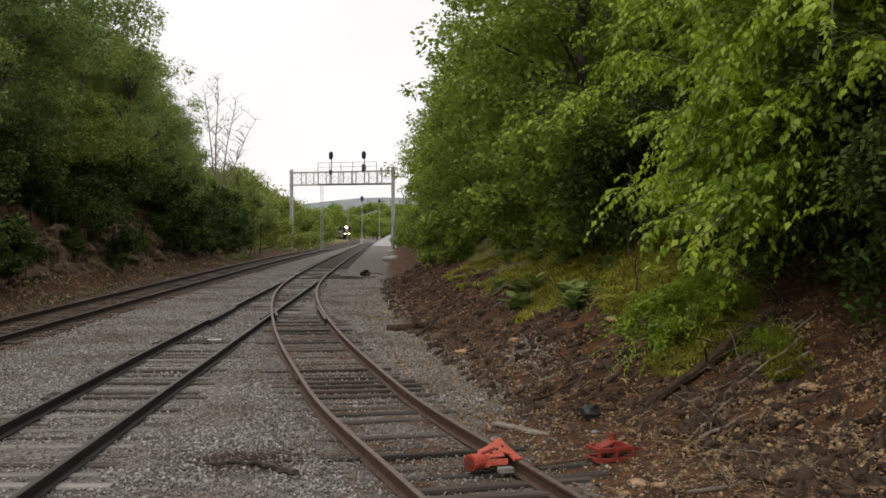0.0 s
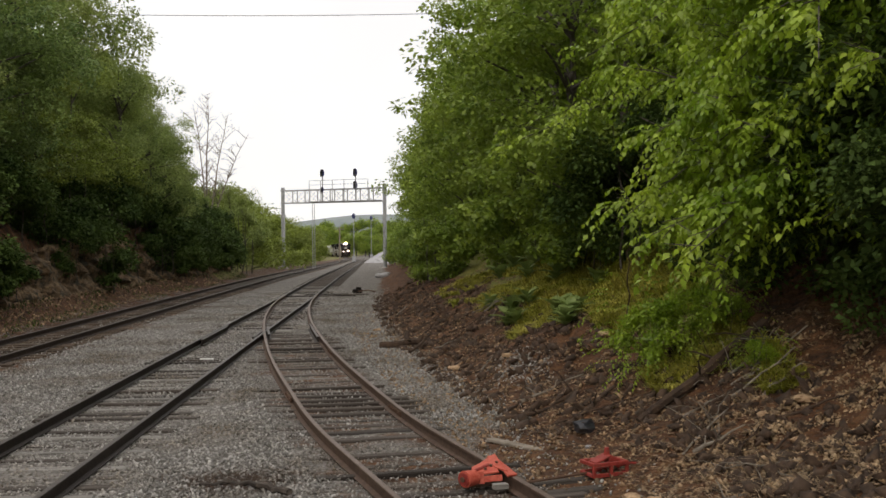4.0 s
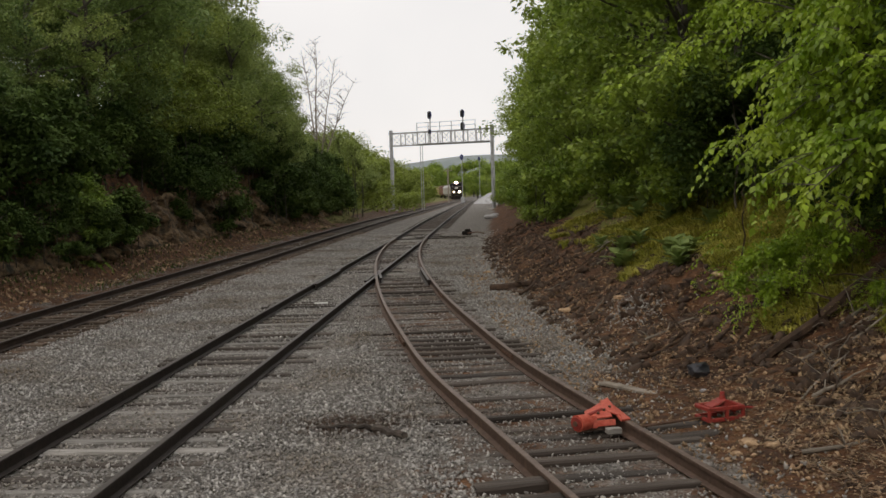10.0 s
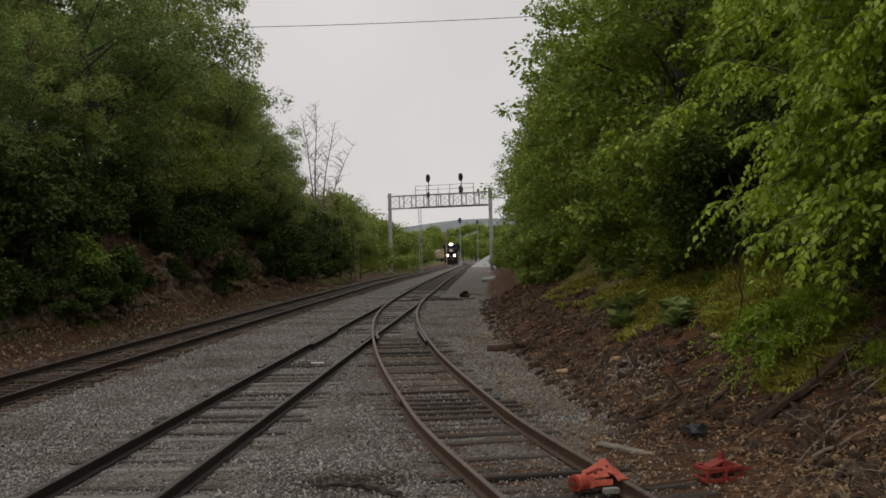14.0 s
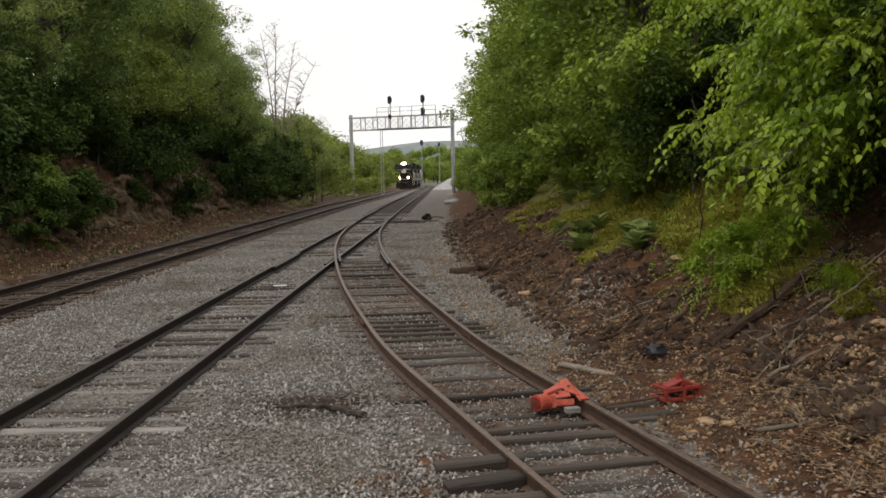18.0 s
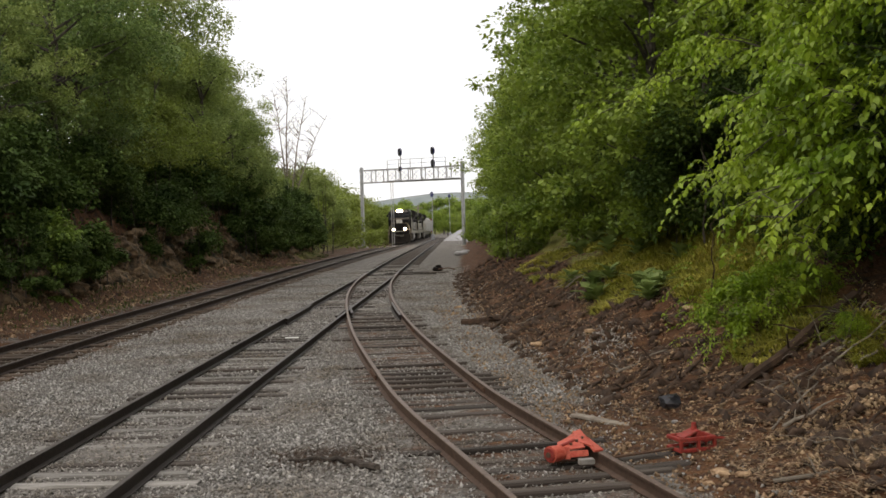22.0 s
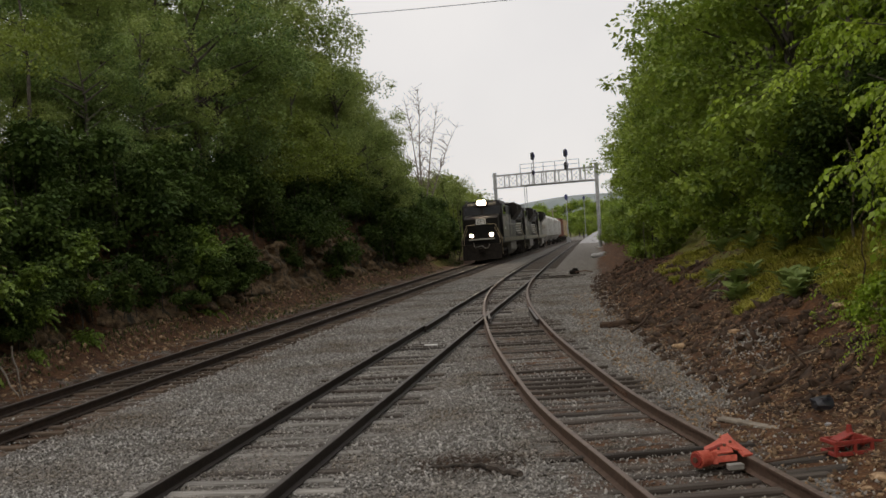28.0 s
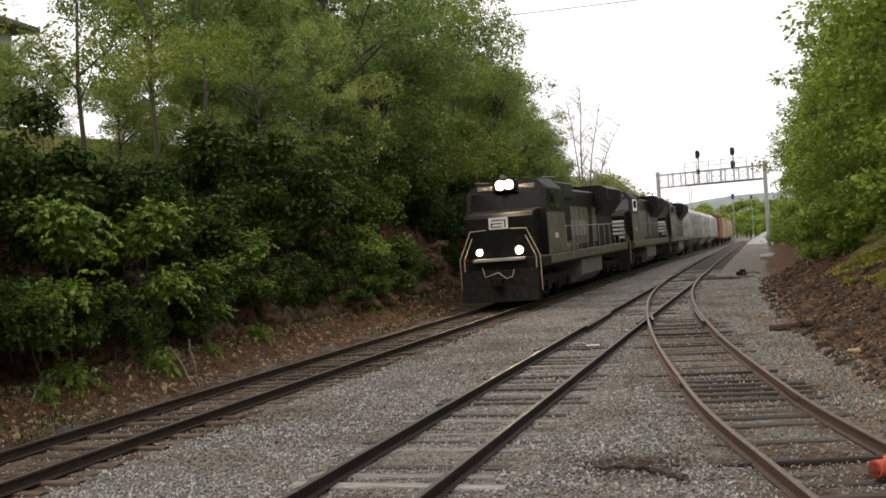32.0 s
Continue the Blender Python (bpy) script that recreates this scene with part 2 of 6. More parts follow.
M["hopper"] = mat("pale_grey_hopper_paint", (0.40, 0.40, 0.38), (0.52, 0.52, 0.50), 1.5, 0.55, third=(0.30, 0.27, 0.23), tscale=0.7)
M["boxbrown"] = mat("oxide_red_boxcar", (0.17, 0.06, 0.04), (0.25, 0.10, 0.065), 1.5, 0.65, third=(0.12, 0.07, 0.05), tscale=0.6)
M["boxtan"] = mat("faded_tan_boxcar", (0.40, 0.29, 0.16), (0.50, 0.38, 0.23), 1.5, 0.65, third=(0.30, 0.22, 0.14), tscale=0.6)
M["housewall"] = mat("pale_house_siding", (0.50, 0.50, 0.47), (0.58, 0.58, 0.55), 3, 0.7)
M["shingle"] = mat("dark_shingle_roof", (0.06, 0.06, 0.065), (0.11, 0.11, 0.115), 6, 0.9, 0, 0.01, 20)
M["blacktarp"] = mat("black_plastic_sheet", (0.012, 0.013, 0.018), (0.03, 0.03, 0.036), 6, 0.35)
M["rock"] = mat("rusty_cut_rock", (0.07, 0.047, 0.028), (0.25, 0.165, 0.092), 4.0, 0.95, 0, 0.16, 4.5, third=(0.035, 0.03, 0.018), tscale=1.6)
# Distance haze is put into the ridge's blue-grey colour.
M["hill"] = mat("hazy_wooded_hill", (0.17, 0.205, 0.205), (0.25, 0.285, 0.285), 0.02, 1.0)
M["ceramic"] = mat("signal_blue_black", (0.015, 0.02, 0.085), (0.03, 0.04, 0.13), 6, 0.5)
M["wire"] = M["black"]


def ground_material():
    """Ballast between the tracks, brown earth on the banks, grass further up, by place in the plan and noise."""
    m = bpy.data.materials.new("ballast_and_earth")
    m.use_nodes = True
    nt = m.node_tree
    b = nt.nodes["Principled BSDF"]
    b.inputs["Roughness"].default_value = 0.95
    tc = nt.nodes.new("ShaderNodeTexCoord")

    def noise_n(s, d=5, r=0.6):
        n = nt.nodes.new("ShaderNodeTexNoise")
        n.inputs["Scale"].default_value, n.inputs["Detail"].default_value, n.inputs["Roughness"].default_value = s, d, r
        nt.links.new(tc.outputs["Object"], n.inputs["Vector"])
        return n.outputs["Fac"]

    def ramp(src, *stops):
        r = nt.nodes.new("ShaderNodeValToRGB")
        while len(r.color_ramp.elements) < len(stops):
            r.color_ramp.elements.new(0.5)
        for e, (p, c) in zip(r.color_ramp.elements, stops):
            e.position, e.color = p, (*c, 1)
        nt.links.new(src, r.inputs[0])
        return r.outputs[0]

    def mix(f, a, c):
        x = nt.nodes.new("ShaderNodeMixRGB")
        nt.links.new(f, x.inputs[0]), nt.links.new(a, x.inputs[1]), nt.links.new(c, x.inputs[2])
        return x.outputs[0]

    vor = nt.nodes.new("ShaderNodeTexVoronoi")
    vor.inputs["Scale"].default_value = 21
    nt.links.new(tc.outputs["Object"], vor.inputs["Vector"])
    cell = ramp(vor.outputs["Color"], (0.15, (0.06, 0.052, 0.044)), (0.55, (0.15, 0.136, 0.12)), (0.9, (0.33, 0.31, 0.285)))
    dusty = ramp(noise_n(0.5), (0.35, (0.125, 0.114, 0.102)), (0.7, (0.225, 0.21, 0.196)))
    half = nt.nodes.new("ShaderNodeMixRGB")
    half.inputs[0].default_value = 0.35
    nt.links.new(cell, half.inputs[1]), nt.links.new(dusty, half.inputs[2])
    # The darkest earth stop stands in for shadowed gaps between clods.
    earth = ramp(noise_n(3.5, 8, 0.7), (0.36, (0.024, 0.0095, 0.0035)), (0.52, (0.092, 0.037, 0.013)), (0.72, (0.215, 0.10, 0.04)))
    green = ramp(noise_n(1.2, 7), (0.3, (0.085, 0.075, 0.024)), (0.55, (0.15, 0.155, 0.03)), (0.75, (0.23, 0.19, 0.06)))
    at = nt.nodes.new("ShaderNodeAttribute")
    at.attribute_name = "cover"
    sep = nt.nodes.new("ShaderNodeSeparateColor")
    nt.links.new(at.outputs["Color"], sep.inputs[0])

    def edge(src, jitter):
        a = nt.nodes.new("ShaderNodeMath")
        a.operation = "ADD"
        nt.links.new(src, a.inputs[0])
        sub = nt.nodes.new("ShaderNodeMath")
        sub.operation = "MULTIPLY_ADD"
        nt.links.new(noise_n(jitter, 6), sub.inputs[0])
        sub.inputs[1].default_value, sub.inputs[2].default_value = 1.2, -0.6
        nt.links.new(sub.outputs[0], a.inputs[1])
        r = nt.nodes.new("ShaderNodeMapRange")
        r.inputs["From Min"].default_value, r.inputs["From Max"].default_value = 0.35, 0.65
        nt.links.new(a.outputs[0], r.inputs["Value"])
        return r.outputs["Result"]

    mott = nt.nodes.new("ShaderNodeMixRGB")
    mott.blend_type = "MULTIPLY"
    mott.inputs[0].default_value = 1.0
    nt.links.new(half.outputs[0], mott.inputs[1])
    nt.links.new(ramp(noise_n(5.0, 8, 0.75), (0.3, (0.62, 0.61, 0.6)), (0.5, (1, 1, 1)), (0.7, (1.3, 1.3, 1.32))), mott.inputs[2])
    base = mix(edge(sep.outputs["Red"], 1.6), mott.outputs[0], earth)
    base = mix(edge(sep.outputs["Green"], 0.9), base, green)
    nt.links.new(base, b.inputs["Base Color"])
    bp = nt.nodes.new("ShaderNodeBump")
    bp.inputs["Distance"].default_value = 0.03
    add = nt.nodes.new("ShaderNodeMath")
    add.operation = "ADD"
    nt.links.new(vor.outputs["Distance"], add.inputs[0]), nt.links.new(noise_n(9, 6), add.inputs[1])
    nt.links.new(add.outputs[0], bp.inputs["Height"])
    nt.links.new(bp.outputs[0], b.inputs["Normal"])
    return m


M["ground"] = ground_material()


# ---- mesh helpers ----
def obj(name, bm, material, parent=None, label="", smooth=False):
    me = bpy.data.meshes.new(name)
    bm.to_mesh(me)
    bm.free()
    for s in (material if isinstance(material, (list, tuple)) else [material]):
        me.materials.append(s)
    if smooth:
        me.shade_smooth()
    ob = new(name, me)
    if parent:
        ob.parent = parent
    if label:
        ob["label"] = label
    return ob


def part(name, bm, material, parent, label="", smooth=False):
    return obj(name, bm, material, parent, label, smooth)


def box(bm, x0, x1, y0, y1, z0, z1, bevel=0.0, mi=0):
    vs = [bm.verts.new(c) for c in ((x0, y0, z0), (x1, y0, z0), (x1, y1, z0), (x0, y1, z0), (x0, y0, z1), (x1, y0, z1), (x1, y1, z1), (x0, y1, z1))]
    fs = [bm.faces.new([vs[i] for i in q]) for q in ((3, 2, 1, 0), (4, 5, 6, 7), (0, 1, 5, 4), (1, 2, 6, 5), (2, 3, 7, 6), (3, 0, 4, 7))]
    for f in fs:
        f.material_index = mi
    if bevel:
        es = list({e for f in fs for e in f.edges})
        bmesh.ops.bevel(bm, geom=es, offset=bevel, segments=1, affect="EDGES", material=mi)
    return bm


def bx(x0, x1, y0, y1, z0, z1, bevel=0.0):
    return box(bmesh.new(), x0, x1, y0, y1, z0, z1, bevel)


def tube(bm, pts, r0, r1=None, n=8, cap=True):
    """A tapering tube along points."""
    pts = [Vector(p) for p in pts]
    r1 = r0 if r1 is None else r1
    rings = []
    for i, p in enumerate(pts):
        d = (pts[min(i + 1, len(pts) - 1)] - pts[max(i - 1, 0)]).normalized()
        a = d.orthogonal().normalized() if i == 0 else (a - d * a.dot(d)).normalized()
        c = d.cross(a)
        r = r0 + (r1 - r0) * i / max(1, len(pts) - 1)
        rings.append([bm.verts.new(p + (a * math.cos(k * math.tau / n) + c * math.sin(k * math.tau / n)) * r) for k in range(n)])
    for r, s in zip(rings, rings[1:]):
        for k in range(n):
            bm.faces.new((r[k], r[(k + 1) % n], s[(k + 1) % n], s[k]))
    if cap:
        bm.faces.new(rings[0][::-1]), bm.faces.new(rings[-1])
    return bm


def tb(pts, r0, r1=None, n=8):
    return tube(bmesh.new(), pts, r0, r1, n)


def prism(bm, outline, x0, x1, axis="x"):
    """An outline of (y, z) pushed from x0 to x1 (axis y: of (x, z))."""
    if axis == "x":
        a = [bm.verts.new((x0, y, z)) for y, z in outline]
        b = [bm.verts.new((x1, y, z)) for y, z in outline]
    else:
        a = [bm.verts.new((x, x0, z)) for x, z in outline]
        b = [bm.verts.new((x, x1, z)) for x, z in outline]
    n = len(outline)
    for k in range(n):
        bm.faces.new((a[k], a[(k + 1) % n], b[(k + 1) % n], b[k]))
    bm.faces.new(a[::-1]), bm.faces.new(b)
    bmesh.ops.recalc_face_normals(bm, faces=bm.faces)
    return bm


def mesh_np(name, verts, faces, material, parent=None, label=""):
    """verts (N,3), faces (M,k) in one mesh."""
    me = bpy.data.meshes.new(name)
    k = faces.shape[1]
    me.vertices.add(len(verts))
    me.vertices.foreach_set("co", np.ascontiguousarray(verts, dtype=np.float32).ravel())
    me.loops.add(faces.size)
    me.loops.foreach_set("vertex_index", np.ascontiguousarray(faces, dtype=np.int32).ravel())
    me.polygons.add(len(faces))
    me.polygons.foreach_set("loop_start", np.arange(0, faces.size, k, dtype=np.int32))
    me.polygons.foreach_set("loop_total", np.full(len(faces), k, dtype=np.int32))
    me.update()
    me.validate()
    me.materials.append(material)
    ob = new(name, me)
    if parent:
        ob.parent = parent
    if label:
        ob["label"] = label
    return ob


def thing(name, m, label, category, group="", kind=""):
    e = new(name)
    e.empty_display_size = 0.2
    e.matrix_world = m
    return tagged(e, label, category, group, kind)


# ---- the plan ----
def spline(ctrl):
    xs, ys = np.array([c[0] for c in ctrl], float), np.array([c[1] for c in ctrl], float)
    d = np.gradient(ys, xs)

    def f(x):
        i = int(np.clip(np.searchsorted(xs, x) - 1, 0, len(xs) - 2))
        h = xs[i + 1] - xs[i]
        u = min(max((x - xs[i]) / h, 0), 1)
        v = (2 * u**3 - 3 * u**2 + 1) * ys[i] + (u**3 - 2 * u**2 + u) * h * d[i] + (-2 * u**3 + 3 * u**2) * ys[i + 1] + (u**3 - u**2) * h * d[i + 1]
        if x > xs[-1]:
            v += (x - xs[-1]) * d[-1]
        if x < xs[0]:
            v += (x - xs[0]) * d[0]
        return float(v)
    return f


main_x = spline([(-60, -10.45), (0, -10.45), (20, -10.38), (28, -10.25), (38, -10.04), (77, -9.85), (100, -10.0), (130, -10.35), (175, -11.0), (245, -12.3), (325, -15.6), (395, -22), (480, -37), (600, -72), (760, -135)])
second_x = spline([(-60, -4.85), (0, -4.85), (30, -4.85), (50, -4.88), (75, -5.25), (110, -5.9), (170, -7.2), (230, -8.3), (300, -10.6)])
siding_x = spline([(-30, 12.6), (-10, 6.35), (0, 3.62), (6, 2.05), (9, 1.16), (12, 0.33), (16, -0.74), (20, -1.55), (25, -2.45), (30, -3.2), (36, -3.95), (44, -4.6), (53, -4.90), (60, -5.0)])
toe_x = spline([(-60, 22), (0, 7.0), (6, 4.6), (9, 3.3), (12, 2.7), (16, 1.9), (20, 1.25), (28, 0.25), (40, -0.6), (60, -1.0), (100, -1.2), (150, -1.4), (190, 2), (260, 6), (400, 4)])
cut_x = spline([(-60, -13), (0, -12.75), (20, -12.65), (50, -12.6), (85, -12.9), (100, -15), (140, -17), (200, -17), (300, -22), (400, -30), (600, -85)])


def grade(y):
    """The tracks run level past the turnout and fall away beyond it."""
    if y < 35:
        return 0.0
    if y < 95:
        return -0.0155 * (y - 35) ** 2 / 120
    return -0.465 - 0.0155 * (y - 95)


def sm(a, b, v):
    u = min(max((v - a) / (b - a), 0), 1)
    return u * u * (3 - 2 * u)


def ground_z(x, y, fine=True):
    g = grade(min(y, 520)) - 0.2
    r, l = x - toe_x(y), cut_x(y) - x
    z = g
    n1 = noise.noise((x * 0.35, y * 0.35, 0)) if fine else 0
    n2 = noise.noise((x * 1.3, y * 1.3, 5)) if fine else 0
    if r > -0.8:
        top = 5.2 * (1 - sm(110, 170, y)) + 0.8
        rise = 0.10 * sm(-0.8, 0, r) + 0.42 * max(r, 0) + 0.24 * max(r - 2.2, 0) + 0.15 * max(r - 4, 0)
        k = sm(0, 2, r)
        rise = top * (1 - math.exp(-rise / top)) if top > 0 else 0
        n3 = noise.noise((x * 3.1, y * 3.1, 11)) if fine else 0
        z = g + rise + k * (0.30 * n1 + 0.13 * n2 + 0.06 * n3) + 0.05 * sm(-0.8, 0.5, r) * (n3 + n2)
    elif l > -1.0:
        high = (1 - sm(95, 125, y)) + 0.12
        crag = 0.6 * n1 + 0.35 * n2
        rise = 0.12 * sm(-1, 0, l) + 0.45 * sm(0, 0.8, l) + (2.4 + crag) * sm(1.5, 2.7 + 0.4 * n1, l) + 2.9 * sm(2.0, 9, l)
        z = g + rise * high + 0.05 * n2
    else:
        z = g + 0.025 * n1 + 0.012 * n2
        if 0 < y < 34:
            z -= 0.005 * (1 - sm(0.6, 0.85, abs(x - siding_x(y)))) - 0.035 * sm(0.8, 1.0, siding_x(y) - x) * (1 - sm(1.4, 2.2, siding_x(y) - x))
    return z


# ---- ground ----
def build_ground():
    xs = np.unique(np.concatenate([np.array([-2500, -1200, -600, -300, -150, -90, -60, -45, -36, -30, -26]), np.arange(-23, -17, 1.0), np.arange(-17, -12, 0.3),
                                   np.arange(-12, -1, 0.8), np.arange(-1, 9, 0.25), np.arange(9, 20, 1.0), np.array([22, 26, 32, 45, 80, 150, 300, 600, 1200, 2500])]))
    ys = np.unique(np.concatenate([np.array([-2500, -900, -300, -120, -60, -40, -25, -15, -8, -3]), np.arange(0, 44, 0.45), np.arange(44, 100, 1.2), np.arange(100, 260, 4),
                                   np.array([270, 290, 320, 360, 400, 450, 500, 600, 800, 1200, 2500])]))
    verts, cover = [], []
    for y in ys:
        for x in xs:
            verts.append((x, y, ground_z(x, y)))
            r, l = x - toe_x(y), cut_x(y) - x
            red = max(sm(-1.0, 0.4, r), sm(1.15, 1.6, x - siding_x(y)) * (1 - sm(14.5, 18, y)), 0.62 * (1 - sm(1.3, 2.0, x - main_x(y))), 0.5 * (1 - sm(1.0, 1.5, abs(x - siding_x(y)))) * (1 - sm(30, 36, y)), sm(-0.9, 0.2, l), 0.12 + 0.5 * math.exp(-((x + 0.9) ** 2 / 1.3 + (y - 9.5) ** 2 / 6)))
            # Green is held back in the hollow; dark earth stands for its shade.
            green = max(sm(2.0, 3.6, r - 0.6 * noise.noise((x * 0.4, y * 0.4, 9))) * sm(10.5, 14, y) * (1 - sm(4.4, 5.4, x) * (1 - sm(17, 21, y))), 0.9 * sm(2.4, 4, l), 0.75 * sm(-0.6, 0.3, l) * sm(60, 85, y), sm(160, 220, y) * sm(6, 12, abs(x + 8)))
            cover.append((red, green, 0, 1))
    nx, ny = len(xs), len(ys)
    idx = np.arange(nx * ny).reshape(ny, nx)
    faces = np.stack([idx[:-1, :-1], idx[:-1, 1:], idx[1:, 1:], idx[1:, :-1]], -1).reshape(-1, 4)
    ob = mesh_np("ground", np.array(verts), faces, M["ground"])
    a = ob.data.color_attributes.new("cover", "FLOAT_COLOR", "POINT")
    a.data.foreach_set("color", np.array(cover, dtype=np.float32).ravel())
    ob.data.shade_smooth()
    tagged(ob, "grey ballast and brown earth banks beside the tracks", "ground", kind="structure")


build_ground()


# ---- tracks ----
PROFILE = [(-0.072, -0.17), (0.072, -0.17), (0.072, -0.158), (0.012, -0.14), (0.010, -0.05), (0.036, -0.038), (0.036, -0.006), (0.028, 0.0),
           (-0.028, 0.0), (-0.036, -0.006), (-0.036, -0.038), (-0.010, -0.05), (-0.012, -0.14), (-0.072, -0.158)]


def sweep_rail(cx, off, y0, y1, step, mats, parent, dz=0.0, label=""):
    bm = bmesh.new()
    n = max(2, int((y1 - y0) / step) + 1)
    rings = []
    for i in range(n):
        y = y0 + (y1 - y0) * i / (n - 1)
        s = (cx(y + 0.3) - cx(y - 0.3)) / 0.6
        k = 1 / math.hypot(1, s)
        bx0, by0 = cx(y) + off * k, y - off * s * k
        z = grade(by0) + dz
        rings.append([bm.verts.new((bx0 + px * k, by0 - px * s * k, z + pz)) for px, pz in PROFILE])
    m = len(PROFILE)
    for a, b in zip(rings, rings[1:]):
        for k in range(m):
            f = bm.faces.new((a[k], a[(k + 1) % m], b[(k + 1) % m], b[k]))
            f.material_index = 1 if k in (6, 7, 8) else 0
    bm.faces.new(rings[0][::-1]), bm.faces.new(rings[-1])
    bmesh.ops.recalc_face_normals(bm, faces=bm.faces)
    return part("rail", bm, mats, parent, label)


def tie_mesh(length, rng):
    """A worn, split timber: uneven ends, rounded top."""
    bm = bmesh.new()
    n, w, h = 6, 0.115, 0.17
    rings = []
    for i in range(n):
        x = -length / 2 + length * i / (n - 1)
        j = [rng.uniform(-0.012, 0.012) for _ in range(6)]
        rings.append([bm.verts.new((x + rng.uniform(-0.03, 0.03), yy + j[q], zz + abs(j[q]) * -0.6)) for q, (yy, zz) in
                      enumerate(((-w, -h), (-w, -0.02), (-w * 0.8, 0), (w * 0.8, 0), (w, -0.02), (w, -h)))])
    for a, b in zip(rings, rings[1:]):
        for k in range(6):
            bm.faces.new((a[k], a[(k + 1) % 6], b[(k + 1) % 6], b[k]))
    bm.faces.new(rings[0][::-1]), bm.faces.new(rings[-1])
    bmesh.ops.recalc_face_normals(bm, faces=bm.faces)
    me = bpy.data.meshes.new("tie")
    bm.to_mesh(me)
    bm.free()
    return me


rng = random.Random(4)
TIES = {}
for key, mname in (("dark", "tie"), ("pale", "tie_pale"), ("brown", "tie_brown")):
    TIES[key] = []
    for i in range(5):
        me = tie_mesh(2.6, rng)
        me.materials.append(M[mname])
        TIES[key].append(me)


def lay_ties(track, cx, y0, y1, spacing, top, pale, seed, y_far=None, wide=None, skew=1.0, jitter=1.6, dark="dark"):
    r = random.Random(seed)
    y = y0
    while y < y1:
        s = (cx(y + 0.3) - cx(y - 0.3)) / 0.6
        ob = new("tie", r.choice(TIES["pale" if r.random() < pale else dark]))
        ob.parent = track
        extra = wide(y) if wide else 0.0
        k = (2.6 + extra) / 2.6
        ob.matrix_world = pose(cx(y) + extra / 2 + r.uniform(-0.06, 0.06) * jitter, y, grade(y) + top + r.uniform(-0.016 * jitter, 0.012), r.uniform(-1.5, 1.5), r.uniform(-0.4, 0.4), -math.degrees(math.atan(s)) * skew + r.uniform(-jitter, jitter)) @ Matrix.Diagonal((k * r.uniform(0.9, 1.03), r.uniform(0.65, 1.1), 1, 1))
        y += spacing * r.uniform(0.9, 1.1)
    if y_far:
        vs, fs = [], []
        while y < y_far:
            s = (cx(y + 0.3) - cx(y - 0.3)) / 0.6
            b = len(vs)
            for dx, dy, dz in ((-1.3, -.11, 0), (1.3, -.11, 0), (1.3, .11, 0), (-1.3, .11, 0), (-1.3, -.11, -.15), (1.3, -.11, -.15), (1.3, .11, -.15), (-1.3, .11, -.15)):
                vs.append((cx(y) + dx, y + dy - s * dx, grade(y) + top + dz))
            fs += [(b, b + 1, b + 2, b + 3), (b, b + 4, b + 5, b + 1), (b + 1, b + 5, b + 6, b + 2), (b + 3, b + 2, b + 6, b + 7)]
            y += spacing
        f = mesh_np("buried_tie", np.array(vs), np.array(fs), M["tie"], track)
        f["kind"] = "stuff"


def build_tracks():
    t1 = thing("railway_track", pose(0, 0, 0), "main line track, dark rusty rails on buried ties", "railway track", "tracks")
    for off in (-0.755, 0.755):
        sweep_rail(main_x, off, -20, 420, 1.5, [M["rail_main"], M["rail_head"]], t1, 0.01)
    lay_ties(t1, main_x, 6, 62, 0.52, -0.15, 0.0, 11, 400, dark="brown")
    t2 = thing("railway_track", pose(0, 0, 0), "second track with dark rails and pale ties in ballast", "railway track", "tracks")
    sweep_rail(second_x, -0.755, -20, 290, 1.5, [M["rail"], M["rail_head"]], t2)
    sweep_rail(second_x, 0.755, -20, 290, 1.5, [M["rail"], M["rail_head"]], t2)
    lay_ties(t2, second_x, 4, 64, 0.52, -0.166, 0.5, 12, 260)
    t3 = thing("railway_track", pose(0, 0, 0), "rusty siding curving off a turnout on decayed wooden ties", "railway track", "tracks")
    sweep_rail(siding_x, -0.755, -12, 51.5, 0.6, [M["rail_rust"], M["rust_head"]], t3, -0.004)
    sweep_rail(siding_x, 0.755, -12, 51.5, 0.6, [M["rail_rust"], M["rust_head"]], t3, -0.004)
    lay_ties(t3, siding_x, 1, 33, 0.52, -0.160, 0.05, 13, skew=0.85, jitter=3.0)
    # guard rails and frog wings
    for cx, off, y0, y1, lab in ((siding_x, 0.67, 29.3, 33.6, "short guard rail"), (second_x, -0.67, 29.0, 33.4, "short guard rail"), (second_x, 0.62, 29.6, 32.4, "worn frog wing rail"),
                                 (siding_x, -0.63, 30.4, 33.2, "worn frog wing rail")):
        sweep_rail(cx, off, y0, y1, 0.5, [M["rail"], M["rail_head"]], t3, -0.01, lab)
    for off, y in ((0.755, 17.3), (-0.755, 19.2), (0.755, 26.2)):
        s = (siding_x(y + 0.3) - siding_x(y - 0.3)) / 0.6
        for side in (-1, 1):
            b = bx(-0.014, 0.014, -0.45, 0.45, -0.13, -0.05, 0.006)
            for k in range(5):
                box(b, -0.035, 0.035, -0.36 + k * 0.18, -0.32 + k * 0.18, -0.108, -0.072)
            p = part("joint_bar", b, M["plate"], t3)
            p.matrix_world = pose(siding_x(y) + off + side * 0.03, y - off * s, -0.004, 0, 0, -math.degrees(math.atan(s)))
    # switch rod and point heel by the turnout
    p = part("switch_rod", tb([(-5.9, 51.6, -0.15), (-2.3, 51.6, -0.15)], 0.02), M["under"], t3)
    return t1, t2, t3


build_tracks()


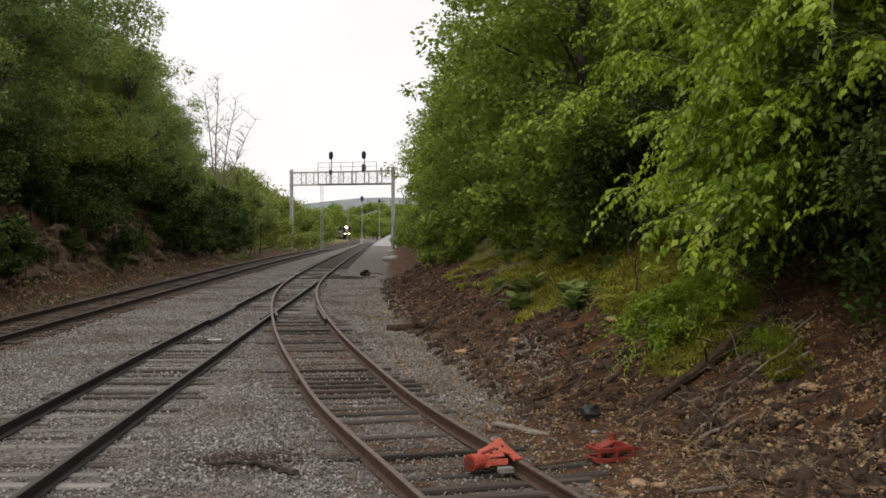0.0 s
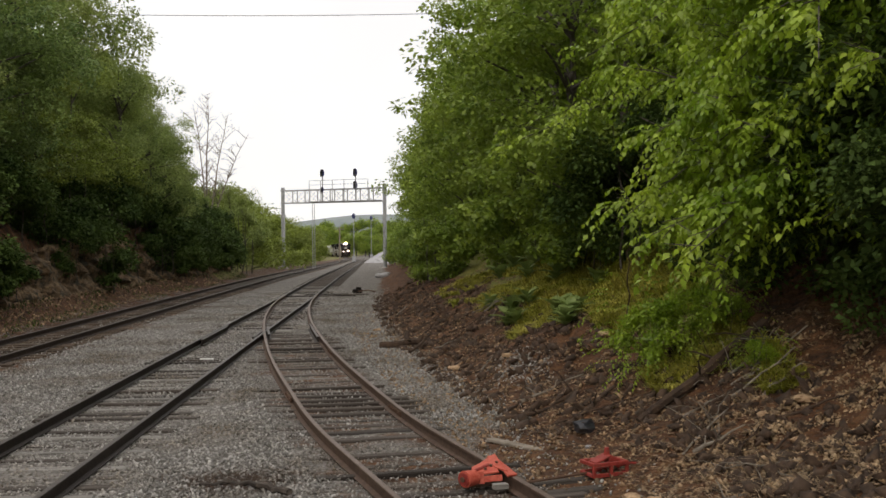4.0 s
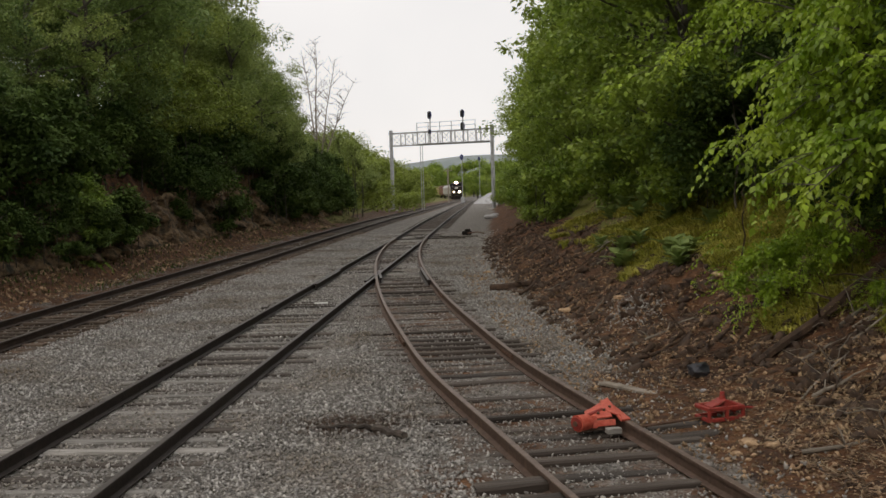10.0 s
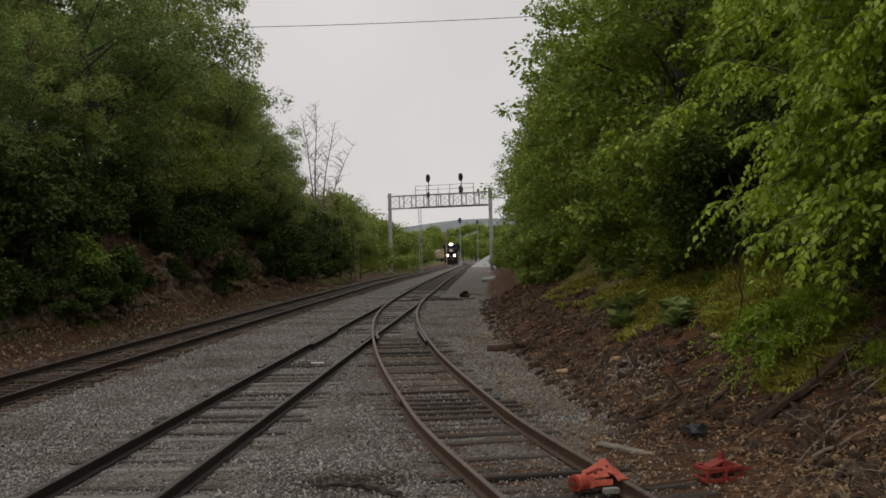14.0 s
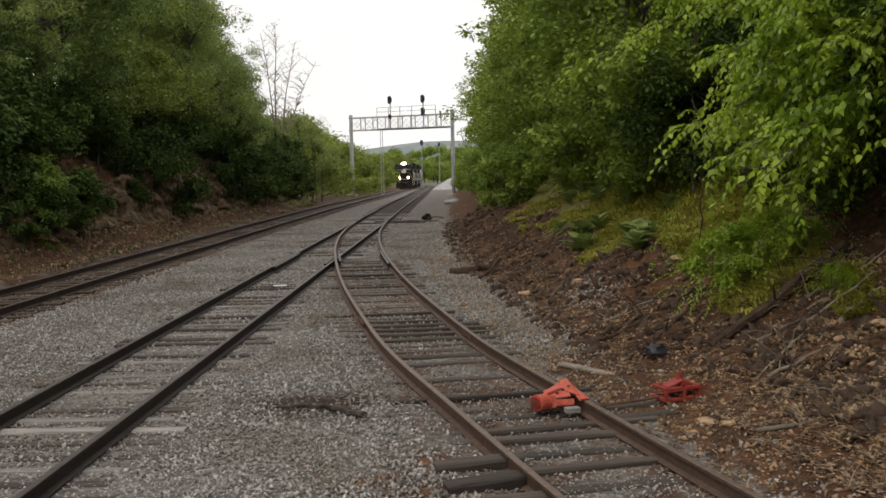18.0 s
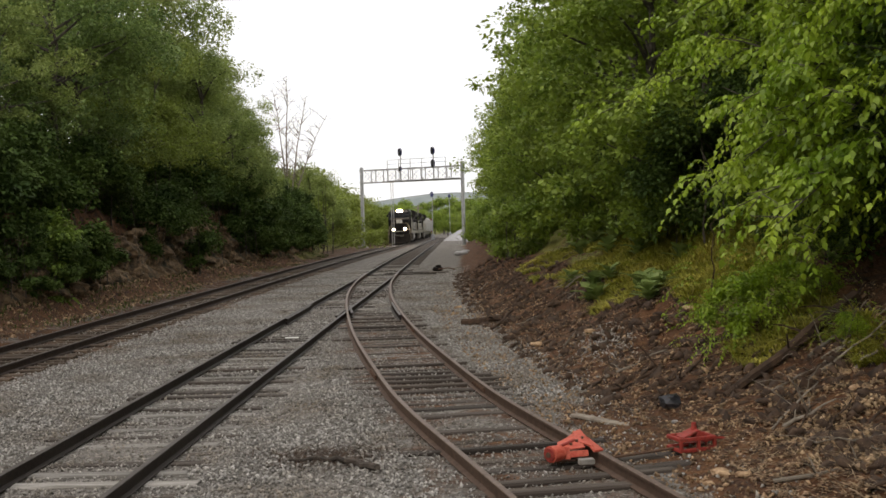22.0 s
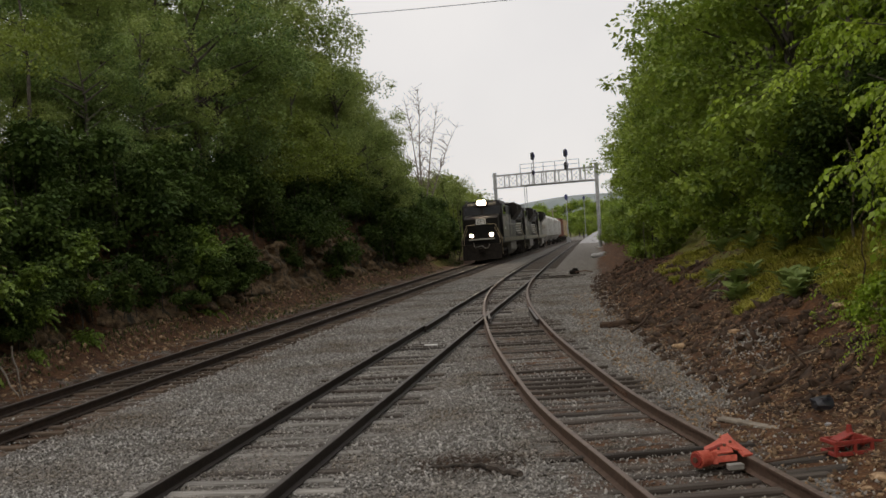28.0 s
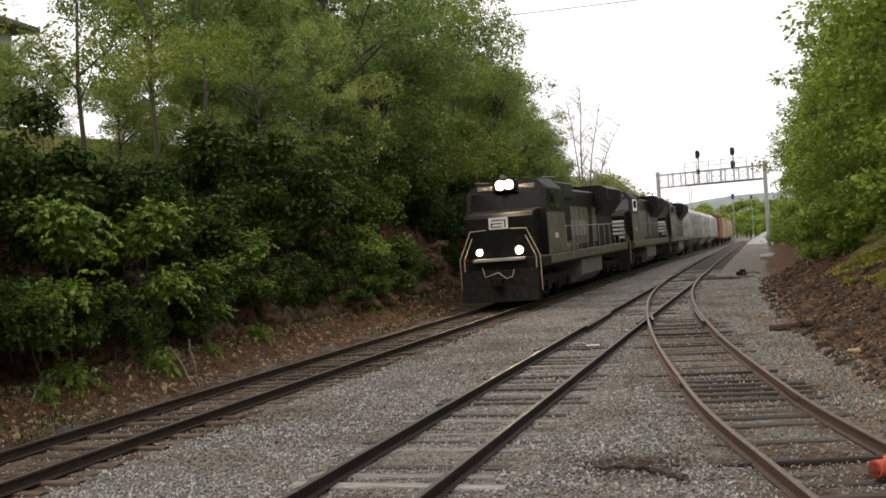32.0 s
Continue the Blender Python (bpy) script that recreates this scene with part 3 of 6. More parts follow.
# ---- foliage ----
def leaf_arrays(centres, radii, per, size, r, droop=0.35, flat=0.75, spread=0.35):
    n = len(centres) * per
    c = np.repeat(np.asarray(centres), per, 0)
    rad = np.repeat(np.asarray(radii), per)
    d = r.normal(size=(n, 3))
    d /= np.linalg.norm(d, axis=1, keepdims=True)
    p = c + d * (rad * r.uniform(0.25, 1, n) ** 0.6)[:, None] * np.array([1, 1, flat])
    axis = d * np.array([0.8, 0.8, 0.35]) + r.normal(size=(n, 3)) * np.array([0.6, 0.6, 0.4]) + np.array([0, 0, -droop])
    axis /= np.linalg.norm(axis, axis=1, keepdims=True)
    up = np.array([0, 0, 1.0]) + r.normal(size=(n, 3)) * 0.4
    side = np.cross(axis, up)
    side /= np.linalg.norm(side, axis=1, keepdims=True) + 1e-9
    nor = np.cross(side, axis)
    L = size * r.uniform(0.65, 1.3, n)[:, None]
    v = np.stack([p, p + axis * L * 0.42 + side * L * spread + nor * L * 0.06, p + axis * L - nor * L * 0.08, p + axis * L * 0.42 - side * L * spread + nor * L * 0.06], 1)
    f = np.arange(n * 4).reshape(n, 4)
    return v.reshape(-1, 3), f


def lumps(n, rx, ry, rz, r, shell=0.45, lumpiness=0.35, seed=0.0):
    """Clump centres in an uneven ellipsoid; some of the outline is left open."""
    out = []
    while len(out) < n:
        d = r.normal(size=3)
        d /= np.linalg.norm(d)
        k = min(1.16, 1 + lumpiness * noise.noise((d[0] * 1.9 + seed, d[1] * 1.9, d[2] * 1.9)) * 1.6)
        q = r.uniform(shell**3, 1) ** (1 / 3) * k
        if noise.noise((d[0] * 3.1, d[1] * 3.1 + seed, d[2] * 3.1)) < -0.38:
            continue
        out.append((d[0] * rx * q, d[1] * ry * q, d[2] * rz * q))
    return np.array(out)


def boughs(n_bough, n_clump, rx, ry, rz, r, seed, flat=0.5):
    """Clump centres gathered on boughs, with dark gaps between them."""
    cs = lumps(n_bough, rx, ry, rz, r, shell=0.5, seed=seed)
    size = r.uniform(0.24, 0.44, n_bough)[:, None] * (rx + rz) * 0.5
    off = np.clip(r.normal(size=(n_bough, n_clump, 3)), -1.6, 1.6) * np.array([0.58, 0.58, 0.58 * flat])
    off[:, :, 2] -= 0.25 * (off[:, :, 0] ** 2 + off[:, :, 1] ** 2)
    return cs, (cs[:, None] + off * size[:, None]).reshape(-1, 3)


def leafy_twigs(c, d, ln, leaf, r, k=15, sag=0.55):
    """Drooping twigs from c along d, with leaves set along both sides."""
    n = len(c)
    u = np.linspace(0.05, 1, k)
    pts = c[:, None] + d[:, None] * (u[None, :, None] * ln[:, None, None])
    pts[:, :, 2] -= sag * (u**2)[None] * ln[:, None]
    tan = np.gradient(pts, axis=1)
    tan /= np.linalg.norm(tan, axis=2, keepdims=True) + 1e-9
    side = np.cross(tan, np.array([0, 0, 1.0]))
    side /= np.linalg.norm(side, axis=2, keepdims=True) + 1e-9
    sgn = np.where(np.arange(k) % 2 == 0, 1.0, -1.0)[None, :, None]
    ax = side * sgn * r.uniform(0.5, 1, (n, k, 1)) + tan * 0.65 + np.array([0, 0, -0.55]) + r.normal(size=(n, k, 3)) * 0.25
    ax /= np.linalg.norm(ax, axis=2, keepdims=True)
    up = np.array([0, 0, 1.0]) + r.normal(size=(n, k, 3)) * 0.35
    s2 = np.cross(ax, up)
    s2 /= np.linalg.norm(s2, axis=2, keepdims=True) + 1e-9
    nor = np.cross(s2, ax)
    L = leaf * r.uniform(0.6, 1.25, (n, k, 1))
    v = np.stack([pts, pts + ax * L * 0.4 + s2 * L * 0.3 + nor * L * 0.05, pts + ax * L - nor * L * 0.1, pts + ax * L * 0.4 - s2 * L * 0.3 + nor * L * 0.05], 2).reshape(-1, 3)
    return v, np.arange(len(v)).reshape(-1, 4)


def sprays(centres, axis_from, n, leaf, r, reach=1.0):
    """Twigs that point out of a crown."""
    c = np.asarray(centres)[r.integers(0, len(centres), n)] + r.normal(size=(n, 3)) * np.array([0.5, 0.5, 0.4]) * reach
    d = c - axis_from
    d[:, 2] *= 0.3
    d /= np.linalg.norm(d, axis=1, keepdims=True) + 1e-9
    d += r.normal(size=(n, 3)) * 0.45
    d /= np.linalg.norm(d, axis=1, keepdims=True)
    return leafy_twigs(c, d, r.uniform(0.5, 1.15, n) * reach, leaf, r)


def broadleaf(label, height, reach, facing, n_bough, leaf, material, seed, low=0.2, sag=0.11, hang=0.9, spread=1.0):
    """A tree whose long boughs spread in layers and hang at their ends, dark gaps between them."""
    r = np.random.default_rng(seed)
    t = thing("tree", pose(0, 0, 0), label, "tree")
    trunk_pts = [Vector((r.normal() * 0.1, r.normal() * 0.1, height * u)) for u in (-0.06, 0.15, 0.4, 0.65, 0.85, 1)]
    part("trunk", tube(bmesh.new(), trunk_pts, 0.2, 0.04, 8), M["bark"], t)
    bm = bmesh.new()
    vs, fs, base = [], [], 0
    for i in range(n_bough):
        h = low + (1 - low) * ((i + r.random()) / n_bough) ** 1.1
        az = facing + np.clip(r.normal(), -1.9, 1.9) * spread
        L = reach * (1 - 0.45 * max(h - 0.35, 0) / 0.65) * r.uniform(0.4, 1.08)
        rise, bend = r.uniform(-0.05, 0.7), r.normal() * 0.16
        fall = min(sag * r.uniform(0.5, 1.7), (rise * L + hang) / L**2)
        # the limb, then its forks
        limbs = [(np.array([0, 0, h * height]), az, L, rise, fall, bend, 0.028)]
        for _ in range(3):
            u = r.uniform(0.3, 0.75)
            o = np.array([math.cos(az), math.sin(az), 0]) * u * L + np.array([-math.sin(az), math.cos(az), 0]) * bend * (u * L) ** 2
            z = h * height + rise * u * L - fall * (u * L) ** 2
            limbs.append((np.array([o[0], o[1], z]), az + r.choice((-1, 1)) * r.uniform(0.4, 1.2), L * r.uniform(0.25, 0.5), r.uniform(-0.3, 0.5), fall * 1.3, r.normal() * 0.2, 0.014))
        for k, (st, a, ln0, up, dn, bd, rad) in enumerate(limbs):
            out = np.array([math.cos(a), math.sin(a), 0.0])
            lat = np.array([-math.sin(a), math.cos(a), 0.0])

            def along(u):
                q = np.asarray(u, float)[..., None] * ln0
                return st + out * q + lat * bd * q * q + np.array([0, 0, 1.0]) * (up * q - dn * q * q)
            tube(bm, [Vector(p) for p in along(np.linspace(0, 1, 5))], rad, 0.006, 5, False)
            m = int(22 * ln0 / reach) + 6 if k == 0 else int(44 * ln0 / reach) + 7
            u = r.uniform(0.45 if k == 0 else 0.2, 1, m) ** 0.7
            d = out * r.uniform(0.1, 1.0, (m, 1)) + lat * r.uniform(-1.1, 1.1, (m, 1)) + np.array([0, 0, 1.0]) * r.normal(size=(m, 1)) * 0.3
            d /= np.linalg.norm(d, axis=1, keepdims=True)
            ln = r.uniform(0.3, 0.85, m)
            c = along(u)
            for p, q, w in zip(c[::3], d[::3], ln[::3]):
                tube(bm, [Vector(p), Vector(p + q * w * 0.55)], 0.009, 0.005, 3, False)
            v, f = leafy_twigs(c, d, ln, leaf, r, 13, r.uniform(0.35, 0.8))
            vs.append(v), fs.append(f + base)
            base += len(v)
    tagged(part("branchwork", bm, M["bark"], t), kind="stuff")
    mesh_np("crown", np.concatenate(vs), np.concatenate(fs), material, t)
    return t


def tree(name, label, height, rx, ry, base, clumps, per, leaf, material, seed, clump_r=0.7, trunk=0.16, category="tree", droop=0.35, lean=(0, 0), stems=1, spray=0, reach=1.0):
    """Trunk, branches that reach the boughs, and a crown of leaves."""
    r = np.random.default_rng(seed)
    t = thing(name, pose(0, 0, 0), label, category)
    rz = (height - base) / 2
    mid = np.array([lean[0], lean[1], base + rz])
    nb = max(6, clumps // 20)
    heads, cs = boughs(nb, 20, rx, ry, rz, r, seed * 1.37)
    heads, cs = heads + mid, cs + mid
    cs = cs[cs[:, 2] > 0.1]
    for k in range(stems):
        a = k * 2.4 + seed
        foot = Vector((0.35 * math.cos(a), 0.35 * math.sin(a), -0.4)) if stems > 1 else Vector((0, 0, -0.5))
        topp = Vector((lean[0] * 0.8 + (0.3 * rx * math.cos(a) if stems > 1 else 0), lean[1] * 0.8 + (0.3 * ry * math.sin(a) if stems > 1 else 0), height * 0.86))
        pts = [foot.lerp(topp, u) + Vector((r.normal() * 0.12, r.normal() * 0.12, 0)) * (u > 0) * min(1, height / 6) for u in (0, 0.18, 0.36, 0.55, 0.75, 1)]
        part("trunk", tube(bmesh.new(), pts, trunk / math.sqrt(stems), trunk * 0.15, 7), M["bark"], t)
    bm = bmesh.new()
    for c in heads:
        z0 = max(0.2, min(c[2] - 0.35 * rz * r.uniform(0.4, 1.2), height * 0.8))
        u = z0 / (height * 0.86)
        st = np.array([lean[0] * 0.8 * u, lean[1] * 0.8 * u, z0])
        mp = (st + c) / 2 + np.array([0, 0, 0.12 * rz * r.uniform(-0.3, 1)])
        tube(bm, [st, mp, c], trunk * 0.32, trunk * 0.1, 5, False)
    tagged(part("branchwork", bm, M["bark"], t), kind="stuff")
    v, f = leaf_arrays(cs, clump_r * r.uniform(0.6, 1.3, len(cs)), per, leaf, r, droop)
    if spray:
        outer = cs[np.linalg.norm((cs - mid) / np.array([rx, ry, rz]), axis=1) > 0.72]
        v2, f2 = sprays(outer, mid - np.array([0, 0, 1.0]), spray, leaf, r, reach)
        v, f = np.concatenate([v, v2]), np.concatenate([f, f2 + len(v)])
    mesh_np("crown", v, f, material, t)
    return t


def plant(src, x, y, s=1.0, rot=0.0, dz=-0.15, first=False):
    m = pose(x, y, ground_z(x, y) + dz, 0, 0, rot)
    if first:
        src.matrix_world = m
        src.scale = (s, s, s)
        return src
    o = copy_thing(src, m)
    o.scale = (s, s, s)
    return o


def build_woods():
    r = random.Random(21)
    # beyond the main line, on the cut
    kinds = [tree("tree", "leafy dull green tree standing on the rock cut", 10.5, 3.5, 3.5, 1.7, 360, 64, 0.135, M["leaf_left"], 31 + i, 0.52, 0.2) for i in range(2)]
    kinds = kinds[:1] + [tree("tree", "green tree leaning out from the rock cut, shade in its leaf tone", 9.5, 3.3, 3.3, 1.5, 330, 60, 0.135, M["leaf_half_shaded"], 36, 0.5, 0.2)] + kinds[1:2]
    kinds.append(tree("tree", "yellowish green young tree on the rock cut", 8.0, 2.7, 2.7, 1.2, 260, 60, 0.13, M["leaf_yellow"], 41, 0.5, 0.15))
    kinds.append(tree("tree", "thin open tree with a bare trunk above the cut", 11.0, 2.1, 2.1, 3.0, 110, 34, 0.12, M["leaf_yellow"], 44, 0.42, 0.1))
    used = set()
    for row, (dx, y0, y1, step, smin, smax) in enumerate(((3.0, 12, 97, 3.9, 0.78, 1.02), (7.6, 14, 100, 4.8, 0.9, 1.15), (13.0, 18, 102, 6.5, 0.9, 1.15))):
        y = y0
        while y < y1:
            # Leaf 1, with shade in its colour, goes mostly to the front row.
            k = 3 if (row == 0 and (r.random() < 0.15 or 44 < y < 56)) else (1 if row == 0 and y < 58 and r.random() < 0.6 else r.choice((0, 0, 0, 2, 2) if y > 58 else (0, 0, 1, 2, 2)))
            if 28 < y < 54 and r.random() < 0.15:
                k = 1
            if y < 30 and (row or r.random() < 0.4):
                k = 4
            x = cut_x(min(y, 88)) - dx + r.uniform(-0.8, 0.8)
            s = r.uniform(smin, smax)
            if y < 36:
                s *= (0.62 + 0.2 * sm(24, 36, y)) if k != 4 else 0.95
            az = math.degrees(math.atan2(-x, y))
            if row and (y < 25 or 36.3 < az < 43) or (row == 2 and y < 42):
                y += step * 0.7
                continue
            if row and 17.6 < az < 24:
                s *= 1.18
            if y > 62:
                s *= 0.95
            if y > 60:
                s *= 0.36 + 0.64 * sm(9.4, 15.2, az)
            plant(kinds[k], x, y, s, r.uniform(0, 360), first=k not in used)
            used.add(k)
            y += step * r.uniform(0.8, 1.2)
    y = 13.0
    while y < 40:
        x = cut_x(y) - r.uniform(4.4, 6.2)
        az = math.degrees(math.atan2(-x, y))
        if az < 44:
            plant(kinds[r.choice((0, 0, 2, 3))], x, y, r.uniform(0.4, 0.52) if az < 36.5 else r.uniform(0.2, 0.27), r.uniform(0, 360))
        y += r.uniform(1.8, 2.8)
    for x, y, s in ((-23.5, 27.5, 0.36), (-24.5, 30.0, 0.38), (-26.0, 33.5, 0.4), (-22.5, 25.5, 0.34), (-27.0, 31.0, 0.4), (-25.0, 28.0, 0.36)):
        plant(kinds[0], x, y, s, y * 50)
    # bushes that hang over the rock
    bush = [tree("bush", "green bush growing over the rock edge, shade put into its dark leaves", 2.8, 1.6, 1.6, 0.05, 120, 52, 0.12, M["leaf_shaded"], 51 + i, 0.42, 0.06, "bush", stems=3) for i in range(2)]
    used = set()
    y = 12.0
    while y < 98:
        k = r.randrange(2)
        plant(bush[k], cut_x(min(y, 88)) - r.uniform(2.0, 3.0), y, r.uniform(0.8, 1.35), r.uniform(0, 360), first=k not in used)
        used.add(k)
        y += r.uniform(1.8, 3.2)
    # far side of the gantry and beyond
    far = [tree("bush", "light green bushy tree far down the line", 5.5, 3.0, 3.0, 0.1, 210, 64, 0.17, M["leaf_yellow"], 61 + i, 0.6, 0.12, "bush") for i in range(2)]
    used = set()
    for x, y, s in [(-17.6, 104, 0.9), (-18.5, 112, 1.0), (-17.8, 121, 1.0), (-19, 131, 1.1), (-18, 142, 1.05), (-18.2, 154, 1.1), (-18.5, 168, 1.15), (-19, 185, 1.2), (-20, 205, 1.3), (-21, 228, 1.3), (-23, 255, 1.4),
                    (-25, 285, 1.4), (-28, 320, 1.5), (-33, 355, 1.5), (-40, 395, 1.6), (-48, 430, 1.6), (-24, 118, 1.4), (-25, 136, 1.5), (-26, 160, 1.6), (-28, 190, 1.7), (-30, 225, 1.8)]:
        k = r.randrange(2)
        plant(far[k], x, y, s * (1.5 if y < 175 else 1.2), r.uniform(0, 360), dz=-1.5, first=k not in used)
        used.add(k)
    fr = tree("tree", "dark green tree beyond the gravel pile", 8.0, 3.0, 3.0, 0.3, 200, 44, 0.27, M["leaf_right"], 67, 0.75, 0.15)
    for i, (x, y, s) in enumerate([(1.5, 205, 1.0), (4.5, 214, 1.15), (-0.5, 222, 0.9), (7, 226, 1.2), (2.5, 240, 1.1), (-3, 262, 0.9), (1, 280, 1.1), (-6, 300, 1.0), (-2, 330, 1.2), (-10, 352, 1.2), (-16, 380, 1.3), (-6, 372, 1.3), (-24, 430, 1.4), (-14, 440, 1.5), (-30, 470, 1.8), (-45, 480, 1.8), (-58, 500, 1.8), (-4, 455, 1.9), (6, 440, 1.9), (16, 430, 2.0), (-20, 500, 2.2), (-8, 510, 2.3), (4, 500, 2.2), (14, 490, 2.2), (-36, 520, 2.2), (26, 470, 2.2)]):
        plant(fr, x, y, s * (1.18 if y > 400 else 1.0), r.uniform(0, 360), first=i == 0)
    # the wooded bank beside the siding
    kr = [tree("tree", "dense mid green tree on the bank", 10.5, 3.3, 3.3, 0.3, 380, 42, 0.165, M["leaf_right"], 71 + i, 0.46, 0.2) for i in range(3)]
    used = set()
    for row, (dx, y0, y1, step) in enumerate(((4.95, 26, 112, 3.9), (8.5, 20, 118, 4.8), (13.0, 8, 120, 6.0))):
        y = y0
        while y < y1:
            k = r.randrange(3)
            plant(kr[k], toe_x(y) + dx - 0.05 * (row == 0) + r.uniform(-0.4, 0.4), y, r.uniform(0.88, 1.08) if row == 0 else r.uniform(0.95, 1.2), r.uniform(0, 360), first=k not in used)
            used.add(k)
            y += step * r.uniform(0.85, 1.15)
    # broad-leaved trees close by, with branches hanging over the bank
    a = broadleaf("bright green broadleaf tree with branches hanging over the bank", 8.6, 4.6, math.radians(196), 170, 0.125, M["leaf_near"], 81, 0.08, 0.14, 1.5, 0.62)
    plant(a, 8.2, 16.2, 1.0, 0, first=True)
    b = broadleaf("bright green broadleaf tree with drooping outer branches", 8.4, 4.2, math.radians(225), 150, 0.12, M["leaf_near"], 83, 0.42, 0.07, 0.6)
    plant(b, 9.0, 12.0, 1.0, 0, first=True)
    plant(a, 9.6, 21.0, 0.95, 15)
    plant(b, 8.6, 26.0, 0.95, -10)
    # added trees, mostly out of view, that close off sky light from the hollow
    for x, y, s in ((10.4, 10.0, 1.15), (9.6, 14.6, 1.1), (10.8, 14.0, 0.9), (11.3, 18.2, 1.0), (10.6, 8.6, 0.85), (12.5, 10.8, 1.0), (8.9, 24.5, 0.9)):
        plant(kr[1], x, y, s, x * 40)
    # undergrowth added to darken the hollow below the crowns, and the wood behind it
    under = tree("bush", "added leafy undergrowth with the hollow's shade in its dark leaves", 4.2, 2.1, 2.1, 0.0, 240, 48, 0.12, M["leaf_shaded"], 121, 0.46, 0.06, "bush", stems=3)
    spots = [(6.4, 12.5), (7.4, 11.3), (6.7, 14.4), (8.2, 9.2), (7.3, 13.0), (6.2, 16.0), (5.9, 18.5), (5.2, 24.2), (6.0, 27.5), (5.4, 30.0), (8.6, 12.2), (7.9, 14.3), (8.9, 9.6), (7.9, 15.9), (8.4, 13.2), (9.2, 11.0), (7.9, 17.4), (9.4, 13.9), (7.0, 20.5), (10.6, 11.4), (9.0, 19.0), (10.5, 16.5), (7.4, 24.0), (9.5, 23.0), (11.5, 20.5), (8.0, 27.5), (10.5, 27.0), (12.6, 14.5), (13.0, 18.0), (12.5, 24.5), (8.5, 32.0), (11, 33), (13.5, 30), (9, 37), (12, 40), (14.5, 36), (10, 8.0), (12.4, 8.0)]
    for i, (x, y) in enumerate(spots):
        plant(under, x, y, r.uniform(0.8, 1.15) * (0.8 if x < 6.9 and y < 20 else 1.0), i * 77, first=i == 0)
    for y in range(10, 96, 6):
        plant(kr[y % 3], toe_x(y) + 18 + r.uniform(-1, 1), y, r.uniform(1.0, 1.2), y * 31)
    # unseen trees added behind the eye, along the line, to darken the train's reflections
    for x, y, s in ((-17, -6, 1), (-18, -14, 1.1), (-17, -24, 1.1), (-14, -34, 1.2), (-7, -40, 1.2), (1, -42, 1.2), (9, -36, 1.2), (15, -26, 1.2), (14, -14, 1.1), (13, -4, 1.1), (-24, -20, 1.3), (20, -34, 1.3), (-20, 4, 1)):
        plant(kr[0], x, y, s, r.uniform(0, 360))


build_woods()


# ---- signal gantry and lineside ----
def build_gantry():
    z0 = grade(130) - 0.2
    span = math.hypot(12.3, 6.5)
    g = thing("signal_gantry", pose(-14.1, 130, z0, 0, 0, -math.degrees(math.atan2(6.5, 12.3))), "galvanised steel signal bridge spanning two tracks", "signal gantry")
    zb, zt = 7.85, 9.35
    for x in (0, span):
        part("post", bx(x - 0.17, x + 0.17, -0.17, 0.17, -0.3, 9.75, 0.03), M["galv"], g)
        part("footing", bx(x - 0.5, x + 0.5, -0.5, 0.5, -0.4, 0.25, 0.04), M["stone"], g, "concrete footing")
    for z in (zb, zt):
        for yy in (-0.5, 0.5):
            part("chord", bx(0, span, yy - 0.05, yy + 0.05, z - 0.07, z + 0.07), M["galv"], g)
    n = 8
    for i in range(n + 1):
        x = span * i / n
        for yy in (-0.5, 0.5):
            if 0 < i < n:
                part("upright", bx(x - 0.05, x + 0.05, yy - 0.05, yy + 0.05, zb, zt), M["galv"], g)
            if i < n:
                x2 = span * (i + 1) / n
                for p, q in (((x, yy, zb), (x2, yy, zt)), ((x, yy, zt), (x2, yy, zb))):
                    part("brace", tb([p, q], 0.022, n=4), M["galv"], g)
    part("walkway", bx(span * 0.3, span, -0.9, -0.55, zb + 0.05, zb + 0.12), M["galv"], g, "steel grating walkway")
    for z in (10.4, 9.9):
        part("handrail", tb([(span * 0.31, -0.9, z), (span * 0.88, -0.9, z)], 0.03, n=5), M["galv"], g)
    for i in range(6):
        x = span * (0.31 + 0.57 * i / 5)
        part("handrail_post", bx(x - 0.03, x + 0.03, -0.93, -0.87, zb + 0.1, 10.42), M["galv"], g)
    for fx, heads in ((0.437, (11.25, 9.3)), (0.757, (11.2, 9.75))):
        x = span * fx
        part("signal_mast", tb([(x, -0.75, zb - 0.1), (x, -0.75, heads[0] + 0.3)], 0.07, n=8), M["galv"], g)
        for i, z in enumerate(heads):
            k = 0.65 if (fx < 0.5 and i) else 1.0
            bm = bmesh.new()
            tube(bm, [(x, -0.88, z), (x, -0.80, z)], 0.35 * k, 0.35 * k, 16)
            bmesh.ops.scale(bm, vec=(0.8, 1, 1.35), space=Matrix.Translation((-x, 0, -z)), verts=bm.verts)
            h = part("signal_head", bm, M["ceramic"], g, "oval signal head with a dark target")
            for zz in (-0.28, 0, 0.28):
                b2 = tube(bmesh.new(), [(x, -0.9, z + zz * k), (x, -1.12, z + zz * k - 0.02)], 0.12 * k, 0.13 * k, 10)
                part("hood", b2, M["black"], h)
    lx = span * 0.33
    lad = part("ladder", tb([(lx, -0.7, -0.2), (lx, -0.7, zb)], 0.04, n=5), M["galv"], g)
    for i in range(20):
        part("rung", tb([(lx, -0.7, 0.2 + i * 0.35), (lx + 0.3, -0.7, 0.2 + i * 0.35)], 0.015, n=4), M["galv"], lad)
    part("ladder_rail", tb([(lx + 0.3, -0.7, -0.2), (lx + 0.3, -0.7, zb)], 0.04, n=5), M["galv"], g)


build_gantry()


